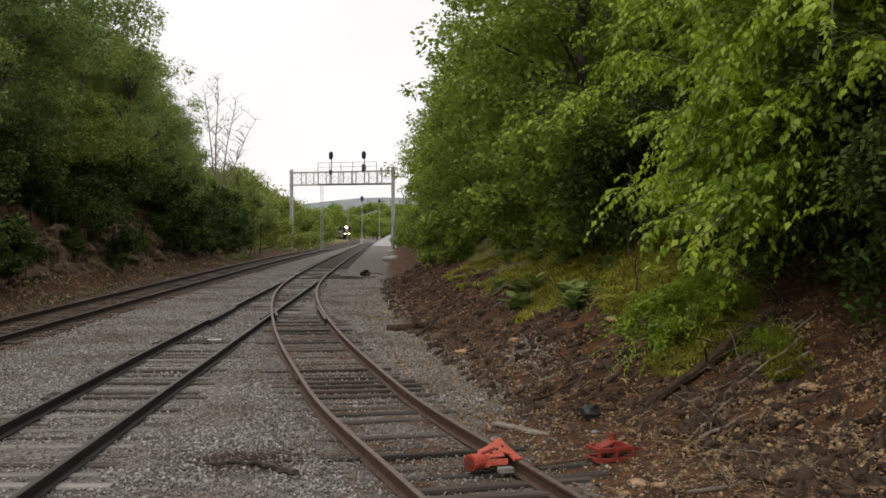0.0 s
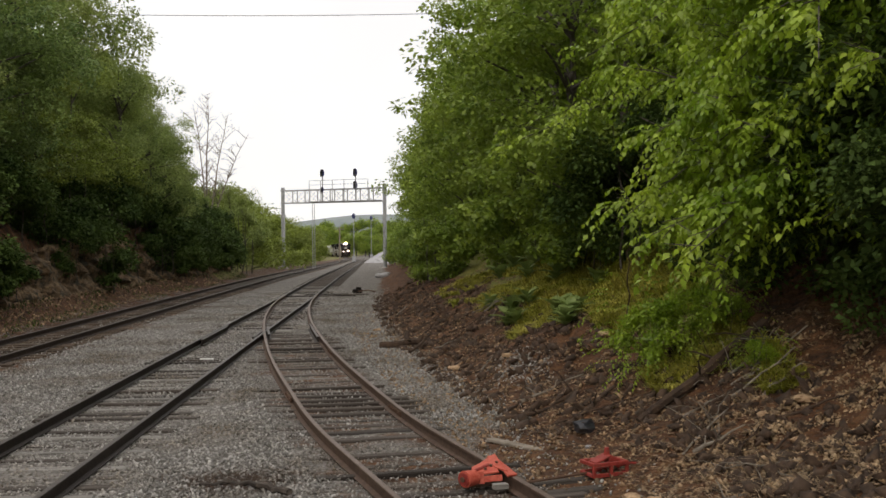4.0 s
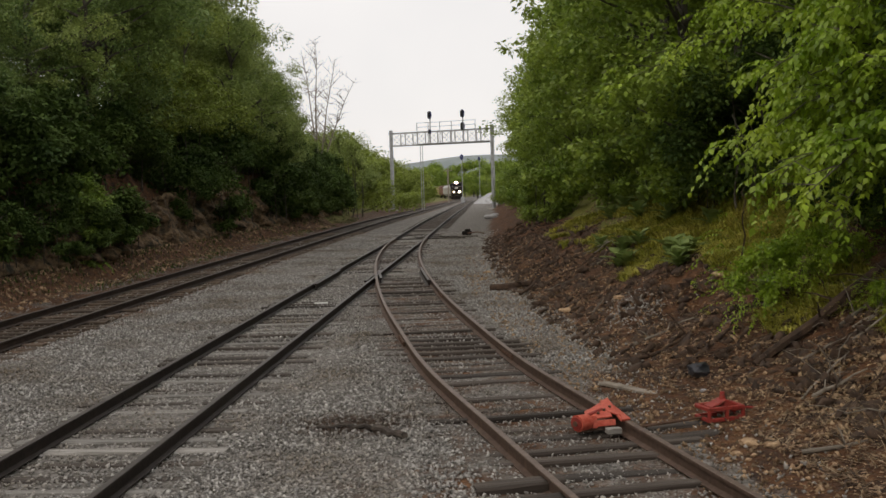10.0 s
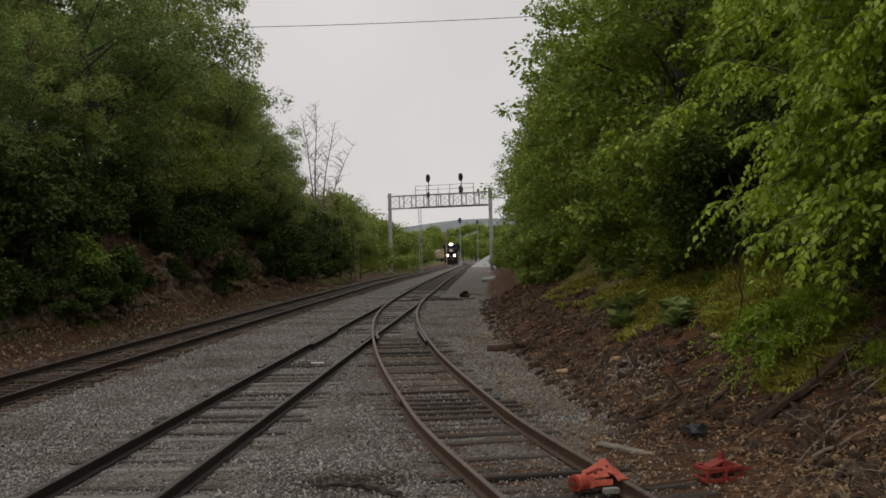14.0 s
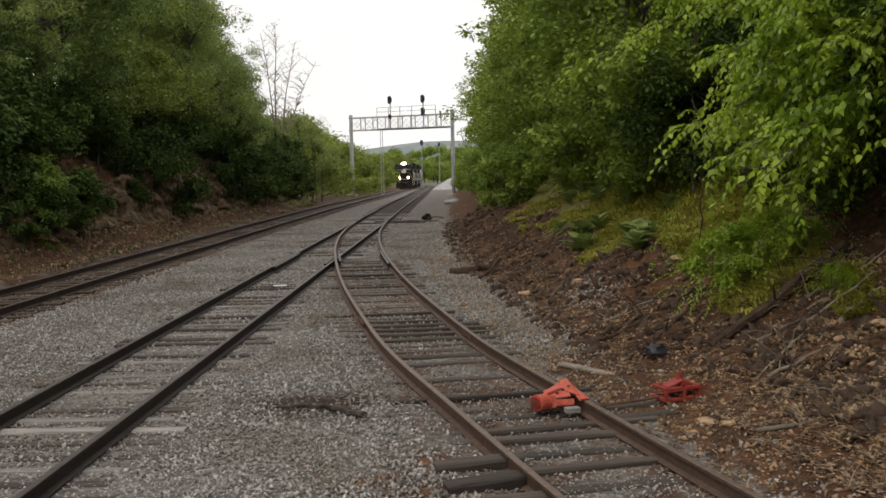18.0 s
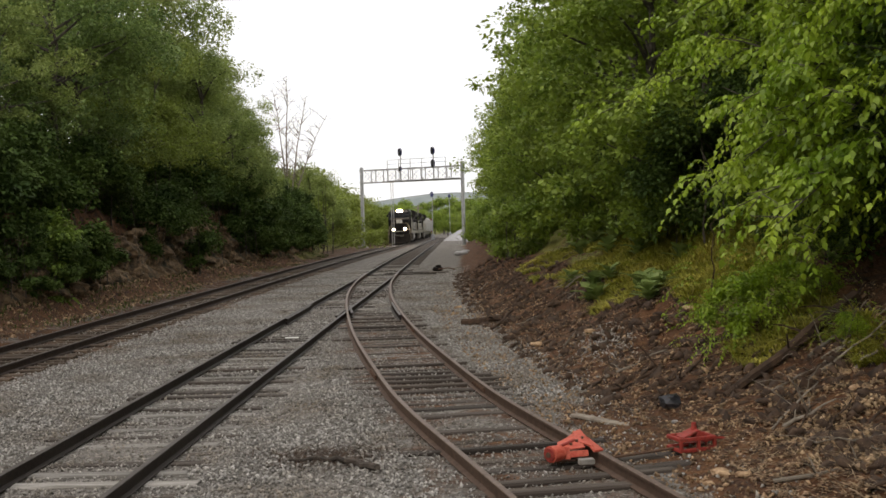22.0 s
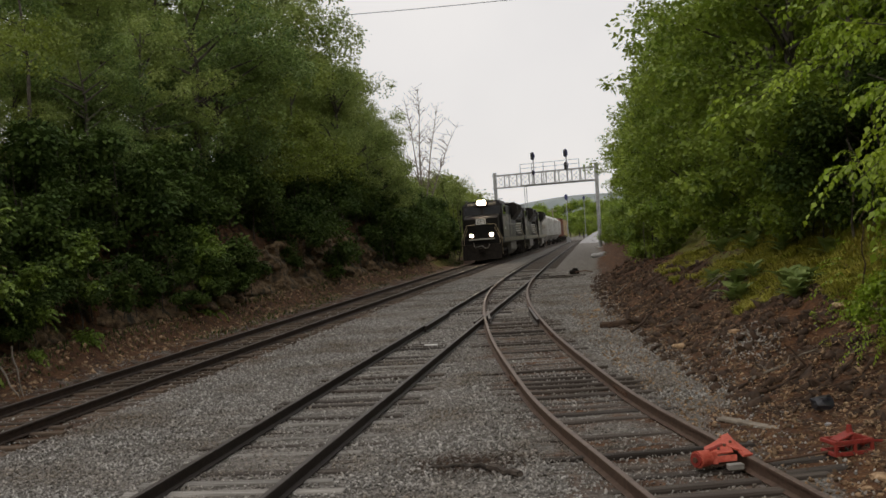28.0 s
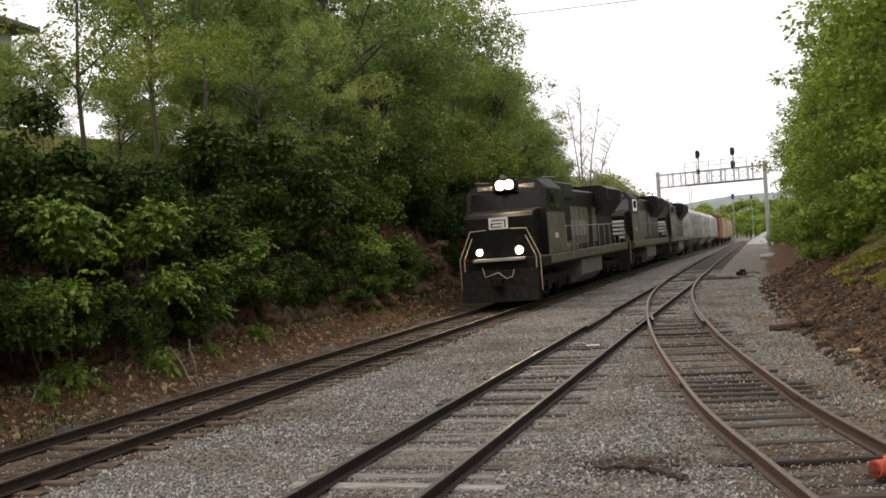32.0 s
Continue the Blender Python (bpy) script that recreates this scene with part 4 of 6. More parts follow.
def signal_post(x, y, h, label):
    t = thing("signal_post", pose(x, y, grade(y) - 0.25), label, "signal", "lineside signals")
    part("mast", tb([(0, 0, -0.2), (0, 0, h)], 0.08, 0.06), M["galv"], t)
    bm = tube(bmesh.new(), [(0, -0.16, h - 0.4), (0, -0.09, h - 0.4)], 0.42, 0.42, 14)
    bmesh.ops.scale(bm, vec=(0.8, 1, 1.3), space=Matrix.Translation((0, 0, -(h - 0.4))), verts=bm.verts)
    part("signal_head", bm, M["ceramic"], t)
    part("base_box", bx(-0.35, 0.35, -0.3, 0.3, -0.2, 1.2, 0.03), M["galv"], t)


signal_post(-8.75, 205, 9.2, "distant signal mast with a dark oval head")
signal_post(-7.6, 290, 11.5, "far signal mast with a dark head")


def line_pole(x, y, h, label, r0=0.13, arm=True):
    t = thing("utility_pole", pose(x, y, ground_z(x, y)), label, "pole", "lineside poles")
    part("pole", tb([(0, 0, -0.5), (0, 0, h)], r0, r0 * 0.8), M["dead_wood"], t)
    if arm:
        part("crossarm", bx(-0.9, 0.9, -0.06, 0.06, h - 0.6, h - 0.48), M["dead_wood"], t)
    return t


line_pole(-12.0, 215, 7.0, "pale wooden pole beside the main line", 0.15)


def build_wire():
    t = thing("overhead_wire", pose(0, 60, 15), "thin dark cable strung high across the tracks", "cable")
    pts = [(x, 0, 0.0011 * (x + 8) ** 2 - 0.05) for x in np.linspace(-34, 22, 29)]
    part("cable", tb(pts, 0.018, n=5), M["wire"], t)
    for x in (-34, 22):
        part("wooden_pole", tb([(x, 0, ground_z(x, 60) - 15.5), (x, 0, 1.0)], 0.16, 0.11), M["dead_wood"], t)


build_wire()


def build_pile():
    r = np.random.default_rng(5)
    n, rings = 40, 12
    vs = [(0, 0, 3.1)]
    for i in range(1, rings + 1):
        for k in range(n):
            a = k * math.tau / n
            q = i / rings
            w = 1 + 0.12 * noise.noise((math.cos(a) * 2, math.sin(a) * 2, 3)) + 0.02 * r.normal()
            vs.append((math.cos(a) * 5.6 * q * w, math.sin(a) * 5 * q * w, 3.1 * (1 - q) ** 0.85 * w - 0.12))
    fs = []
    for i in range(rings):
        for k in range(n):
            if i == 0:
                fs.append((0, 1 + k, 1 + (k + 1) % n, 0))
            else:
                a, b = 1 + (i - 1) * n, 1 + i * n
                fs.append((a + k, b + k, b + (k + 1) % n, a + (k + 1) % n))
    bm = bmesh.new()
    bv = [bm.verts.new(v) for v in vs]
    for q in fs:
        bm.faces.new([bv[i] for i in dict.fromkeys(q)])
    p = obj("gravel_pile", bm, M["gravel_pile"])
    p.matrix_world = pose(-0.8, 188, grade(188) - 0.2)
    tagged(p, "pale grey heap of loose gravel beside the line", "gravel pile")


build_pile()


def build_hill():
    vs, fs = [], []
    n = 80
    for i in range(n + 1):
        x = -1400 + 2800 * i / n
        h = 17 + 17 * math.exp(-((x - 40) / 200) ** 2) + 9 * noise.noise((x * 0.006, 0, 2)) + 3 * noise.noise((x * 0.03, 0, 7))
        vs += [(x, 1500, -30), (x, 1560, h * 0.6), (x, 1640, h), (x, 1900, h * 0.5)]
        if i:
            b = i * 4
            fs += [(b - 4 + k, b + k, b + k + 1, b - 3 + k) for k in range(3)]
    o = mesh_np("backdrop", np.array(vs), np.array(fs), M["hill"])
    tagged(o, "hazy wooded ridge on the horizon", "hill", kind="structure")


build_hill()


def build_house():
    t = thing("house", pose(-34.7, 33, ground_z(-34.7, 33) - 0.3, 0, 0, 8), "pale sided house with a dark overhanging roof above the cut", "house")
    h = 12.6 - (ground_z(-34.7, 33) - 0.3)
    part("wall", bx(-5, 4.2, -4, 5, 0, h), M["housewall"], t)
    bm = bmesh.new()
    prism(bm, [(-5.9, h - 0.05), (5.1, h - 0.05), (5.1, h + 0.15), (-0.4, h + 2.3), (-5.9, h + 0.15)], -4.8, 5.8, "y")
    part("roof", bm, M["shingle"], t)
    for k in range(2):
        w = part("window", bx(-3 + k * 3.4, -1.8 + k * 3.4, -4.06, -3.98, h - 2.3, h - 0.9), M["white"], t, "white window frame")
        part("pane", bx(-2.92 + k * 3.4, -1.88 + k * 3.4, -4.08, -4.05, h - 2.22, h - 0.98), M["glass"], w)


build_house()


# ---- rock cut beyond the main line ----
def build_rock_face():
    ny, nz = 760, 36
    vs = []
    for i in range(ny + 1):
        y = 9 + 84 * i / ny
        top = 2.5 + 0.7 * noise.noise((y * 0.16, 3, 1)) + 0.35 * noise.noise((y * 0.7, 8, 1))
        for k in range(nz + 1):
            u = k / nz
            z = 0.05 + top * u
            q = Vector((y * 0.55, z * 0.8, 4))
            cell = noise.voronoi(Vector((y * 0.9, z * 1.3, 2)))[0]
            wob = 0.3 * noise.noise(q * 1.3)
            block = noise.cell(Vector((y * 1.25 + wob + 0.3 * z, z * 0.75 + 0.2 * y, 7)))
            small = noise.cell(Vector((y * 3.4 + z * 1.1 + wob, z * 2.2, 12)))
            ridge = abs(noise.noise(q * 0.9)) * 0.4 + 0.4 * min(cell[1] - cell[0], 0.6) + abs(noise.noise(q * 3.3)) * 0.2 + 0.36 * block + 0.2 * small + 0.08 * noise.noise(q * 9)
            ledge = 0.10 * math.sin(z * 7 + 2.5 * noise.noise((y * 0.3, 0, 5)))
            l = 0.95 + 0.8 * (1 - sm(24, 31, y)) + 0.85 * u - ridge * 0.75 + ledge + 0.25 * noise.noise((y * 0.2, 1, 9))
            vs.append((cut_x(y) - l, y + 0.15 * noise.noise(q * 1.7), z - 0.1 + grade(y)))
    idx = np.arange((ny + 1) * (nz + 1)).reshape(ny + 1, nz + 1)
    f = np.stack([idx[:-1, :-1], idx[1:, :-1], idx[1:, 1:], idx[:-1, 1:]], -1).reshape(-1, 4)
    o = mesh_np("rock_face", np.array(vs), f, M["rock"])
    tagged(o, "craggy rust brown rock cut along the main line", "rock face", kind="structure")


build_rock_face()


def build_lineside_growth():
    r = random.Random(77)
    low = [tree("bush", "low bush at the foot of the rock cut, shade put into its leaf colour", 1.9, 1.0, 1.1, 0.0, 77, 30, 0.13, M["leaf_shaded"], 91 + i, 0.3, 0.04, "bush", stems=3) for i in range(2)]
    used = set()
    y = 11.0
    while y < 92:
        bare = 26 < y < 32 and r.random() < 0.6 or 38 < y < 60 and r.random() < 0.93
        if not bare:
            k = r.randrange(2)
            x = cut_x(y) - r.uniform(0.7, 1.8)
            plant(low[k], x, y, r.uniform(0.55, 1.0) * (0.8 + 0.6 * sm(24, 60, y)), r.uniform(0, 360), first=k not in used, dz=r.uniform(0.2, 0.9))
            used.add(k)
        y += r.uniform(0.36, 0.8)
    y = 11.0
    while y < 38:
        plant(low[r.randrange(2)], cut_x(y) - r.uniform(1.9, 3.5), y, r.uniform(0.9, 1.35), r.uniform(0, 360), dz=r.uniform(-0.2, 0.3))
        y += r.uniform(0.4, 0.8)
    sap = tree("sapling", "bright green leafy sapling in front of the cut", 3.6, 0.42, 0.42, 0.15, 80, 22, 0.12, M["leaf_sap"], 95, 0.2, 0.035, "sapling", spray=170, reach=0.38)
    for i, (x, y, s) in enumerate(((-13.35, 17.3, 0.98), (-13.35, 20.1, 0.98), (-13.4, 24.9, 0.78), (-13.45, 33.2, 0.8), (-13.6, 33.9, 0.68), (-13.3, 32.7, 0.62), (-13.3, 22.4, 0.6), (-13.2, 16.2, 0.6))):
        plant(sap, x, y, s, i * 70, first=i == 0)
    # dead tree that stands clear of the others
    t = thing("dead_tree", pose(-16.9, 95, ground_z(-16.9, 95) - 0.3), "bare grey tree of several thin stems above the cut", "tree")
    rr = np.random.default_rng(8)
    for sx, sy, top, r0 in ((0.0, 0.0, 12.6, 0.12), (-0.9, 0.4, 11.8, 0.1), (1.3, -0.2, 10.6, 0.1), (2.4, 0.5, 9.2, 0.09)):
        stem = [Vector((sx * u * (1 + 0.4 * u) + rr.normal() * 0.12 * u, sy * u + rr.normal() * 0.12 * u, top * u)) for u in (0, 0.2, 0.4, 0.6, 0.8, 1)]
        part("trunk", tube(bmesh.new(), stem, r0, 0.015, 6), M["dead_wood"], t)
        for i in range(22):
            u = rr.uniform(0.3, 0.97)
            k = min(int(u * 5), 4)
            p0 = stem[k].lerp(stem[k + 1], u * 5 - k)
            a = rr.uniform(0, math.tau)
            ln = rr.uniform(0.8, 2.6) * (1.2 - 0.75 * u)
            p1 = p0 + Vector((math.cos(a), math.sin(a), 1.0)) * ln * 0.5
            p2 = p1 + Vector((math.cos(a + 0.4), math.sin(a + 0.4), 1.2 - 1.2 * rr.random())) * ln * 0.5
            bg = part("branch", tube(bmesh.new(), [p0, p1, p2], 0.032, 0.01, 4), M["dead_wood"], t)
            for _ in range(3):
                q = p0.lerp(p1, rr.random()) if rr.random() < 0.4 else p1.lerp(p2, rr.random())
                part("twig", tube(bmesh.new(), [q, q + Vector((rr.normal() * 0.45, rr.normal() * 0.4, rr.uniform(0, 0.7)))], 0.018, 0.008, 3), M["dead_wood"], bg)
    scrub = tree("tree", "slender half-bare tree with small scattered leaves", 7.5, 2.0, 1.8, 1.2, 70, 26, 0.16, M["leaf_left"], 131, 0.5, 0.08, lean=(0.6, 0), stems=3)
    for i, (x, y, k) in enumerate(((-14.4, 96, 1.0), (-13.9, 99, 0.85), (-15.2, 99, 1.1))):
        plant(scrub, x, y, k, i * 100, first=i == 0)


build_lineside_growth()


# ---- low growth along the foot of the wooded bank ----
def build_bank_growth():
    r = random.Random(52)
    low = [tree("bush", "dense green bush at the foot of the wooded bank", 3.0, 1.5, 1.5, 0.0, 130, 34, 0.14, M["leaf_right"], 101 + i, 0.36, 0.05, "bush", stems=3) for i in range(2)]
    used = set()
    for y0, y1, d0, d1, smin, smax, step in ((44, 122, 2.1, 3.0, 0.75, 1.15, 2.4), (26, 60, 4.0, 5.0, 0.7, 1.1, 2.2), (120, 175, 0.6, 2.0, 1.0, 1.5, 5.0)):
        y = float(y0)
        while y < y1:
            k = r.randrange(2)
            plant(low[k], toe_x(y) + r.uniform(d0, d1), y, r.uniform(smin, smax), r.uniform(0, 360), first=k not in used)
            used.add(k)
            y += step * r.uniform(0.7, 1.3)
    near = tree("bush", "bright yellow-green bush on the earth bank", 1.7, 0.75, 0.8, 0.0, 66, 34, 0.085, M["leaf_near"], 107, 0.24, 0.03, "bush", stems=3, spray=120)
    for i, (x, y, s) in enumerate(((3.75, 16.7, 0.66), (4.35, 17.2, 0.55), (5.7, 18.6, 0.9), (4.65, 14.3, 0.32), (4.9, 16.2, 0.4), (6.8, 22.0, 1.0), (6.2, 25.5, 0.9))):
        plant(near, x, y, s, i * 55, first=i == 0, dz=-0.08)
    # broad-leaved weeds
    rr = np.random.default_rng(14)

    def weed(seed):
        q = np.random.default_rng(seed)
        t = thing("weed", pose(0, 0, 0), "broad-leaved dock weed growing on the bank", "weed")
        part("stem", tb([(0, 0, -0.1), (0.02, 0, 0.25), (0.05, 0.02, 0.5)], 0.018, 0.006, 5), M["weed"], t)
        for i in range(15):
            aa = i * 2.4 + q.normal() * 0.2
            el = q.uniform(0.55, 1.25)
            ln = q.uniform(0.28, 0.5)
            d = Vector((math.cos(aa) * math.cos(el), math.sin(aa) * math.cos(el), math.sin(el)))
            sd = d.cross(Vector((0, 0, 1))).normalized()
            z0 = Vector((0, 0, 0.02 + 0.018 * i))
            bm = bmesh.new()
            rows = []
            for u, w in ((0, 0.02), (0.25, 0.085), (0.55, 0.115), (0.85, 0.075), (1, 0.01)):
                p = z0 + d * ln * u + Vector((0, 0, -0.35 * ln * u * u)) + Vector((d.x, d.y, 0)) * 0.25 * ln * u * u
                rows.append([bm.verts.new(p - sd * w + Vector((0, 0, 0.02))), bm.verts.new(p), bm.verts.new(p + sd * w + Vector((0, 0, 0.02)))])
            for p, n in zip(rows, rows[1:]):
                for k in range(2):
                    bm.faces.new((p[k], p[k + 1], n[k + 1], n[k]))
            part("leaf", bm, M["weed"], t)
        return t
    ws = [weed(3), weed(4)]
    for i, (x, y, s) in enumerate(((2.38, 25.5, 1.1), (2.5, 25.0, 0.95), (3.1, 21.3, 0.9), (3.32, 22.2, 1.0), (3.2, 21.8, 0.85), (2.65, 27.2, 1.3), (2.95, 26.4, 1.0), (3.3, 23.4, 1.2), (3.6, 22.6, 0.9), (3.9, 32.5, 1.4), (3.5, 31.0, 1.2), (3.15, 21.6, 1.0), (4.2, 30.2, 1.3), (4.0, 18.0, 0.8), (2.3, 29.3, 1.0), (4.4, 24.8, 1.0), (3.9, 28.0, 1.1), (3.0, 34.0, 1.3), (3.6, 35.5, 1.4))):
        plant(ws[i % 2], x, y, s, i * 67, first=i < 2, dz=-0.02)


build_bank_growth()


# ---- train ----
def loco_body(label, lead):
    """A wide-cab diesel: +y is ahead, z 0 is the rail top, the front coupler at y = 0."""
    t = thing("locomotive", pose(0, 0, 0), label, "locomotive", "train")
    W = 1.55
    # deck and underframe
    part("frame", bx(-W, W, -21.4, -0.75, 1.32, 1.72, 0.03), M["loco"], t)
    for s in (-1, 1):
        part("side_sill", bx(min(s * 1.55, s * 1.57), max(s * 1.55, s * 1.57), -21.3, -2.2, 1.4, 1.7), M["loco_side"], t, "dusty walkway edge with sky sheen in its colour")
    # nose and cab
    bm = bmesh.new()
    prism(bm, [(-0.95, 1.72), (-0.88, 3.2), (-1.05, 3.34), (-2.1, 3.48), (-2.1, 1.72)], -1.28, 1.28)
    nose = part("nose", bm, M["loco"], t)
    bm = bmesh.new()
    prism(bm, [(-2.1, 1.72), (-2.1, 3.42), (-2.3, 4.2), (-5.1, 4.2), (-5.1, 1.72)], -1.52, 1.52)
    cab = part("cab", bm, M["loco"], t)
    bm = prism(bmesh.new(), [(-2.3, 4.2), (-2.6, 4.56), (-4.9, 4.62), (-5.1, 4.5), (-5.1, 4.2)], -1.52, 1.52)
    for v in bm.verts:
        if v.co.z > 4.3:
            v.co.x *= 0.74
    part("cab_roof", bm, M["loco"], cab)
    for s in (-1, 1):
        bm = bmesh.new()
        vs = [bm.verts.new(v) for v in ((s * 1.51, -2.5, 4.24), (s * 1.16, -2.72, 4.575), (s * 1.16, -4.9, 4.635), (s * 1.51, -4.95, 4.26))]
        bm.faces.new(vs if s < 0 else vs[::-1])
        bmesh.ops.solidify(bm, geom=bm.faces[:], thickness=-0.025)
        # The pale panel puts the sky's brightness onto the sloping roof edge.
        part("roof_edge_panel", bm, M["loco_roof"], cab, "sloping roof edge panel with sky brightness in its pale colour")
        part("number_board", bx(min(s * 0.5, s * 1.1), max(s * 0.5, s * 1.1), -2.42, -2.3, 4.24, 4.42, 0.02), M["tank"], cab, "dull grey number board")
    part("windscreen_sill", bx(-1.3, 1.3, -2.12, -2.06, 3.43, 3.48, 0.008), M["grey_mark"], cab)
    for x0, x1 in ((-1.36, -0.12), (0.12, 1.36)):
        bm = bmesh.new()
        vs = [bm.verts.new(v) for v in ((x0, -2.105, 3.52), (x1, -2.105, 3.52), (x1, -2.265, 4.14), (x0, -2.265, 4.14))]
        bm.faces.new(vs)
        bmesh.ops.solidify(bm, geom=bm.faces[:], thickness=-0.03)
        part("windscreen", bm, M["glass"] if lead else M["glass_side"], cab)
    for s in (-1, 1):
        for y0, y1 in ((-3.5, -2.75), (-4.5, -3.65)):
            part("side_window", bx(min(s * 1.51, s * 1.54), max(s * 1.51, s * 1.54), y0, y1, 3.45, 4.12), M["glass_side"], cab)
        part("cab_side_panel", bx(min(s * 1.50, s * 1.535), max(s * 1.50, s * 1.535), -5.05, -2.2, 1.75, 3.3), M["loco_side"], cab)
        part("mirror", bx(min(s * 1.6, s * 1.75), max(s * 1.6, s * 1.75), -2.62, -2.55, 3.6, 4.0, 0.01), M["loco"], cab)
    # headlights over the windscreens, ditch lights on the pilot deck
    hl = part("headlight_housing", bx(-0.42, 0.42, -2.5, -2.18, 4.22, 4.62, 0.05), M["loco"], cab)
    # Plate added to keep lamp light off the nose and windscreen.
    part("headlight_visor", bx(-0.44, 0.44, -2.3, -1.96, 4.2, 4.235, 0.01), M["loco"], hl)
    for s in (-0.17, 0.17):
        part("headlight", tb([(s, -2.19, 4.42), (s, -2.13, 4.42)], 0.165, 0.16, 16), M["lamp"] if lead else M["glass"], hl)
    for s in (-0.74, 0.74):
        d = part("ditch_light_housing", tb([(s, -0.92, 1.98), (s, -0.72, 1.98)], 0.17, 0.17, 14), M["black"], t)
        part("ditch_light", tb([(s, -0.72, 1.98), (s, -0.70, 1.98)], 0.13 if s < 0 else 0.11, 0.12 if s < 0 else 0.105, 14), M["lamp_ditch"] if lead else M["glass"], d)
    # anticlimber, plow, coupler, hoses
    part("anticlimber", bx(-0.95, 0.95, -0.78, -0.5, 1.62, 1.74, 0.02), M["grey_mark"] if lead else M["loco"], t, "pale anticlimber bar")
    bm = bmesh.new()
    prism(bm, [(-0.85, 1.35), (-0.62, 1.3), (-0.5, 0.75), (-0.28, 0.18), (-0.85, 0.18)], -1.42, 1.42)
    part("snow_plow", bm, M["under"], t)
    cp = part("coupler", bx(-0.13, 0.13, -0.7, 0.0, 0.76, 1.02, 0.03), M["under"], t)
    part("knuckle", bx(-0.2, 0.2, -0.12, 0.06, 0.72, 1.06, 0.05), M["under"], cp)
    for pts in ([(-0.55, -0.52, 1.3), (-0.5, -0.4, 1.05), (-0.28, -0.38, 1.0), (0.0, -0.4, 1.22)], [(0.0, -0.4, 1.22), (0.28, -0.38, 1.15), (0.5, -0.4, 1.08), (0.62, -0.52, 1.42)]):
        part("air_hose", tube(bmesh.new(), pts, 0.022, n=6), M["grey_mark"] if lead else M["black"], t, "pale brake hose")
    # plaque on the nose of the leading engine
    if lead:
        pl = part("nose_plaque", bx(-0.36, 0.36, -0.905, -0.862, 2.78, 3.2, 0.01), M["white"], nose, "white square nose plaque with a dark bracket shape")
        pl.location.y += 0.02
        for b in ((-0.28, 0.24, 3.08, 3.12), (-0.28, -0.23, 2.84, 3.12), (-0.14, 0.28, 2.96, 3.0), (0.23, 0.28, 2.86, 3.0), (-0.14, 0.28, 2.84, 2.88)):
            part("plaque_mark", bx(b[0], b[1], -0.868, -0.855, b[2], b[3]), M["black"], pl).location.y = 0.0
    # nose door, steps and handrails
    part("nose_door", bx(-0.95, -0.35, -0.98, -0.9, 1.78, 2.5, 0.01), M["loco"], nose).location.y = 0.02
    for s in (-1, 1):
        st = part("front_steps", bx(min(s * 1.1, s * 1.5), max(s * 1.1, s * 1.5), -1.35, -0.8, 0.35, 0.42), M["under"], t)
        for z in (0.65, 0.95, 1.25):
            part("step", bx(min(s * 1.1, s * 1.5), max(s * 1.1, s * 1.5), -1.35, -0.8, z, z + 0.04), M["under"], st)
        part("handrail", tb([(s * 1.5, -0.72, 0.5), (s * 1.5, -0.72, 1.75), (s * 1.05, -0.74, 2.75), (s * 0.45, -0.74, 2.78)], 0.022, n=6), M["rail_yellow"], t, "pale painted front handrail")
        part("handrail", tb([(s * 1.34, -0.72, 0.9), (s * 1.34, -0.72, 1.75), (s * 1.0, -0.74, 2.5)], 0.02, n=6), M["rail_yellow"], t, "pale painted front handrail")
        part("handrail", tb([(s * 1.52, -5.4, 2.75), (s * 1.52, -20.6, 2.75)], 0.022, n=6), M["grey_mark"], t, "long side handrail")
        for k in range(11):
            y = -5.5 - k * 1.5
            part("stanchion", tb([(s * 1.52, y, 1.7), (s * 1.52, y, 2.76)], 0.018, n=5), M["grey_mark"], t)
    # long hood, radiators, dynamic brakes
    part("hood", bx(-0.95, 0.95, -20.6, -5.1, 1.72, 4.35, 0.06), M["loco"], t, "long hood with black doors, dust and sky sheen in their colour")
    part("inertial_filter", bx(-1.15, 1.15, -7.4, -5.15, 3.3, 4.58, 0.05), M["loco"], t)
    part("radiator", prism(bmesh.new(), [(-0.95, 3.2), (-1.58, 3.95), (-1.58, 4.5), (-1.25, 4.68), (1.25, 4.68), (1.58, 4.5), (1.58, 3.95), (0.95, 3.2)], -20.4, -15.8, "y"), M["loco"], t, "flared overhanging radiator section")
    for k in range(3):
        f = part("radiator_fan", tb([(0, -16.8 - k * 1.3, 4.6), (0, -16.8 - k * 1.3, 4.72)], 0.55, 0.55, 18), M["under"], t)
    part("exhaust_stack", bx(-0.5, 0.5, -12.2, -11.2, 4.3, 4.66, 0.04), M["under"], t)
    part("dynamic_brake", bx(-1.1, 1.1, -9.6, -7.6, 3.9, 4.6, 0.06), M["loco"], t)
    part("horn", tb([(0.3, -3.6, 4.75), (0.3, -3.1, 4.78)], 0.05, 0.1, 8), M["loco_roof"], t)
    part("roof_deck", bx(-0.8, 0.8, -15.9, -9.7, 4.35, 4.40), M["loco_roof"], t)
    for s in (-1, 1):
        for k in range(8):
            y = -15.6 + k * 1.05
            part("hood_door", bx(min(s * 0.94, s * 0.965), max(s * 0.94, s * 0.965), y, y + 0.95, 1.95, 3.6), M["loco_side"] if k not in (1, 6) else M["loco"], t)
        for k in range(3):
            part("grille", bx(min(s * 1.56, s * 1.6), max(s * 1.56, s * 1.6), -20.0 + k * 1.3, -18.85 + k * 1.3, 4.0, 4.45), M["under"], t)
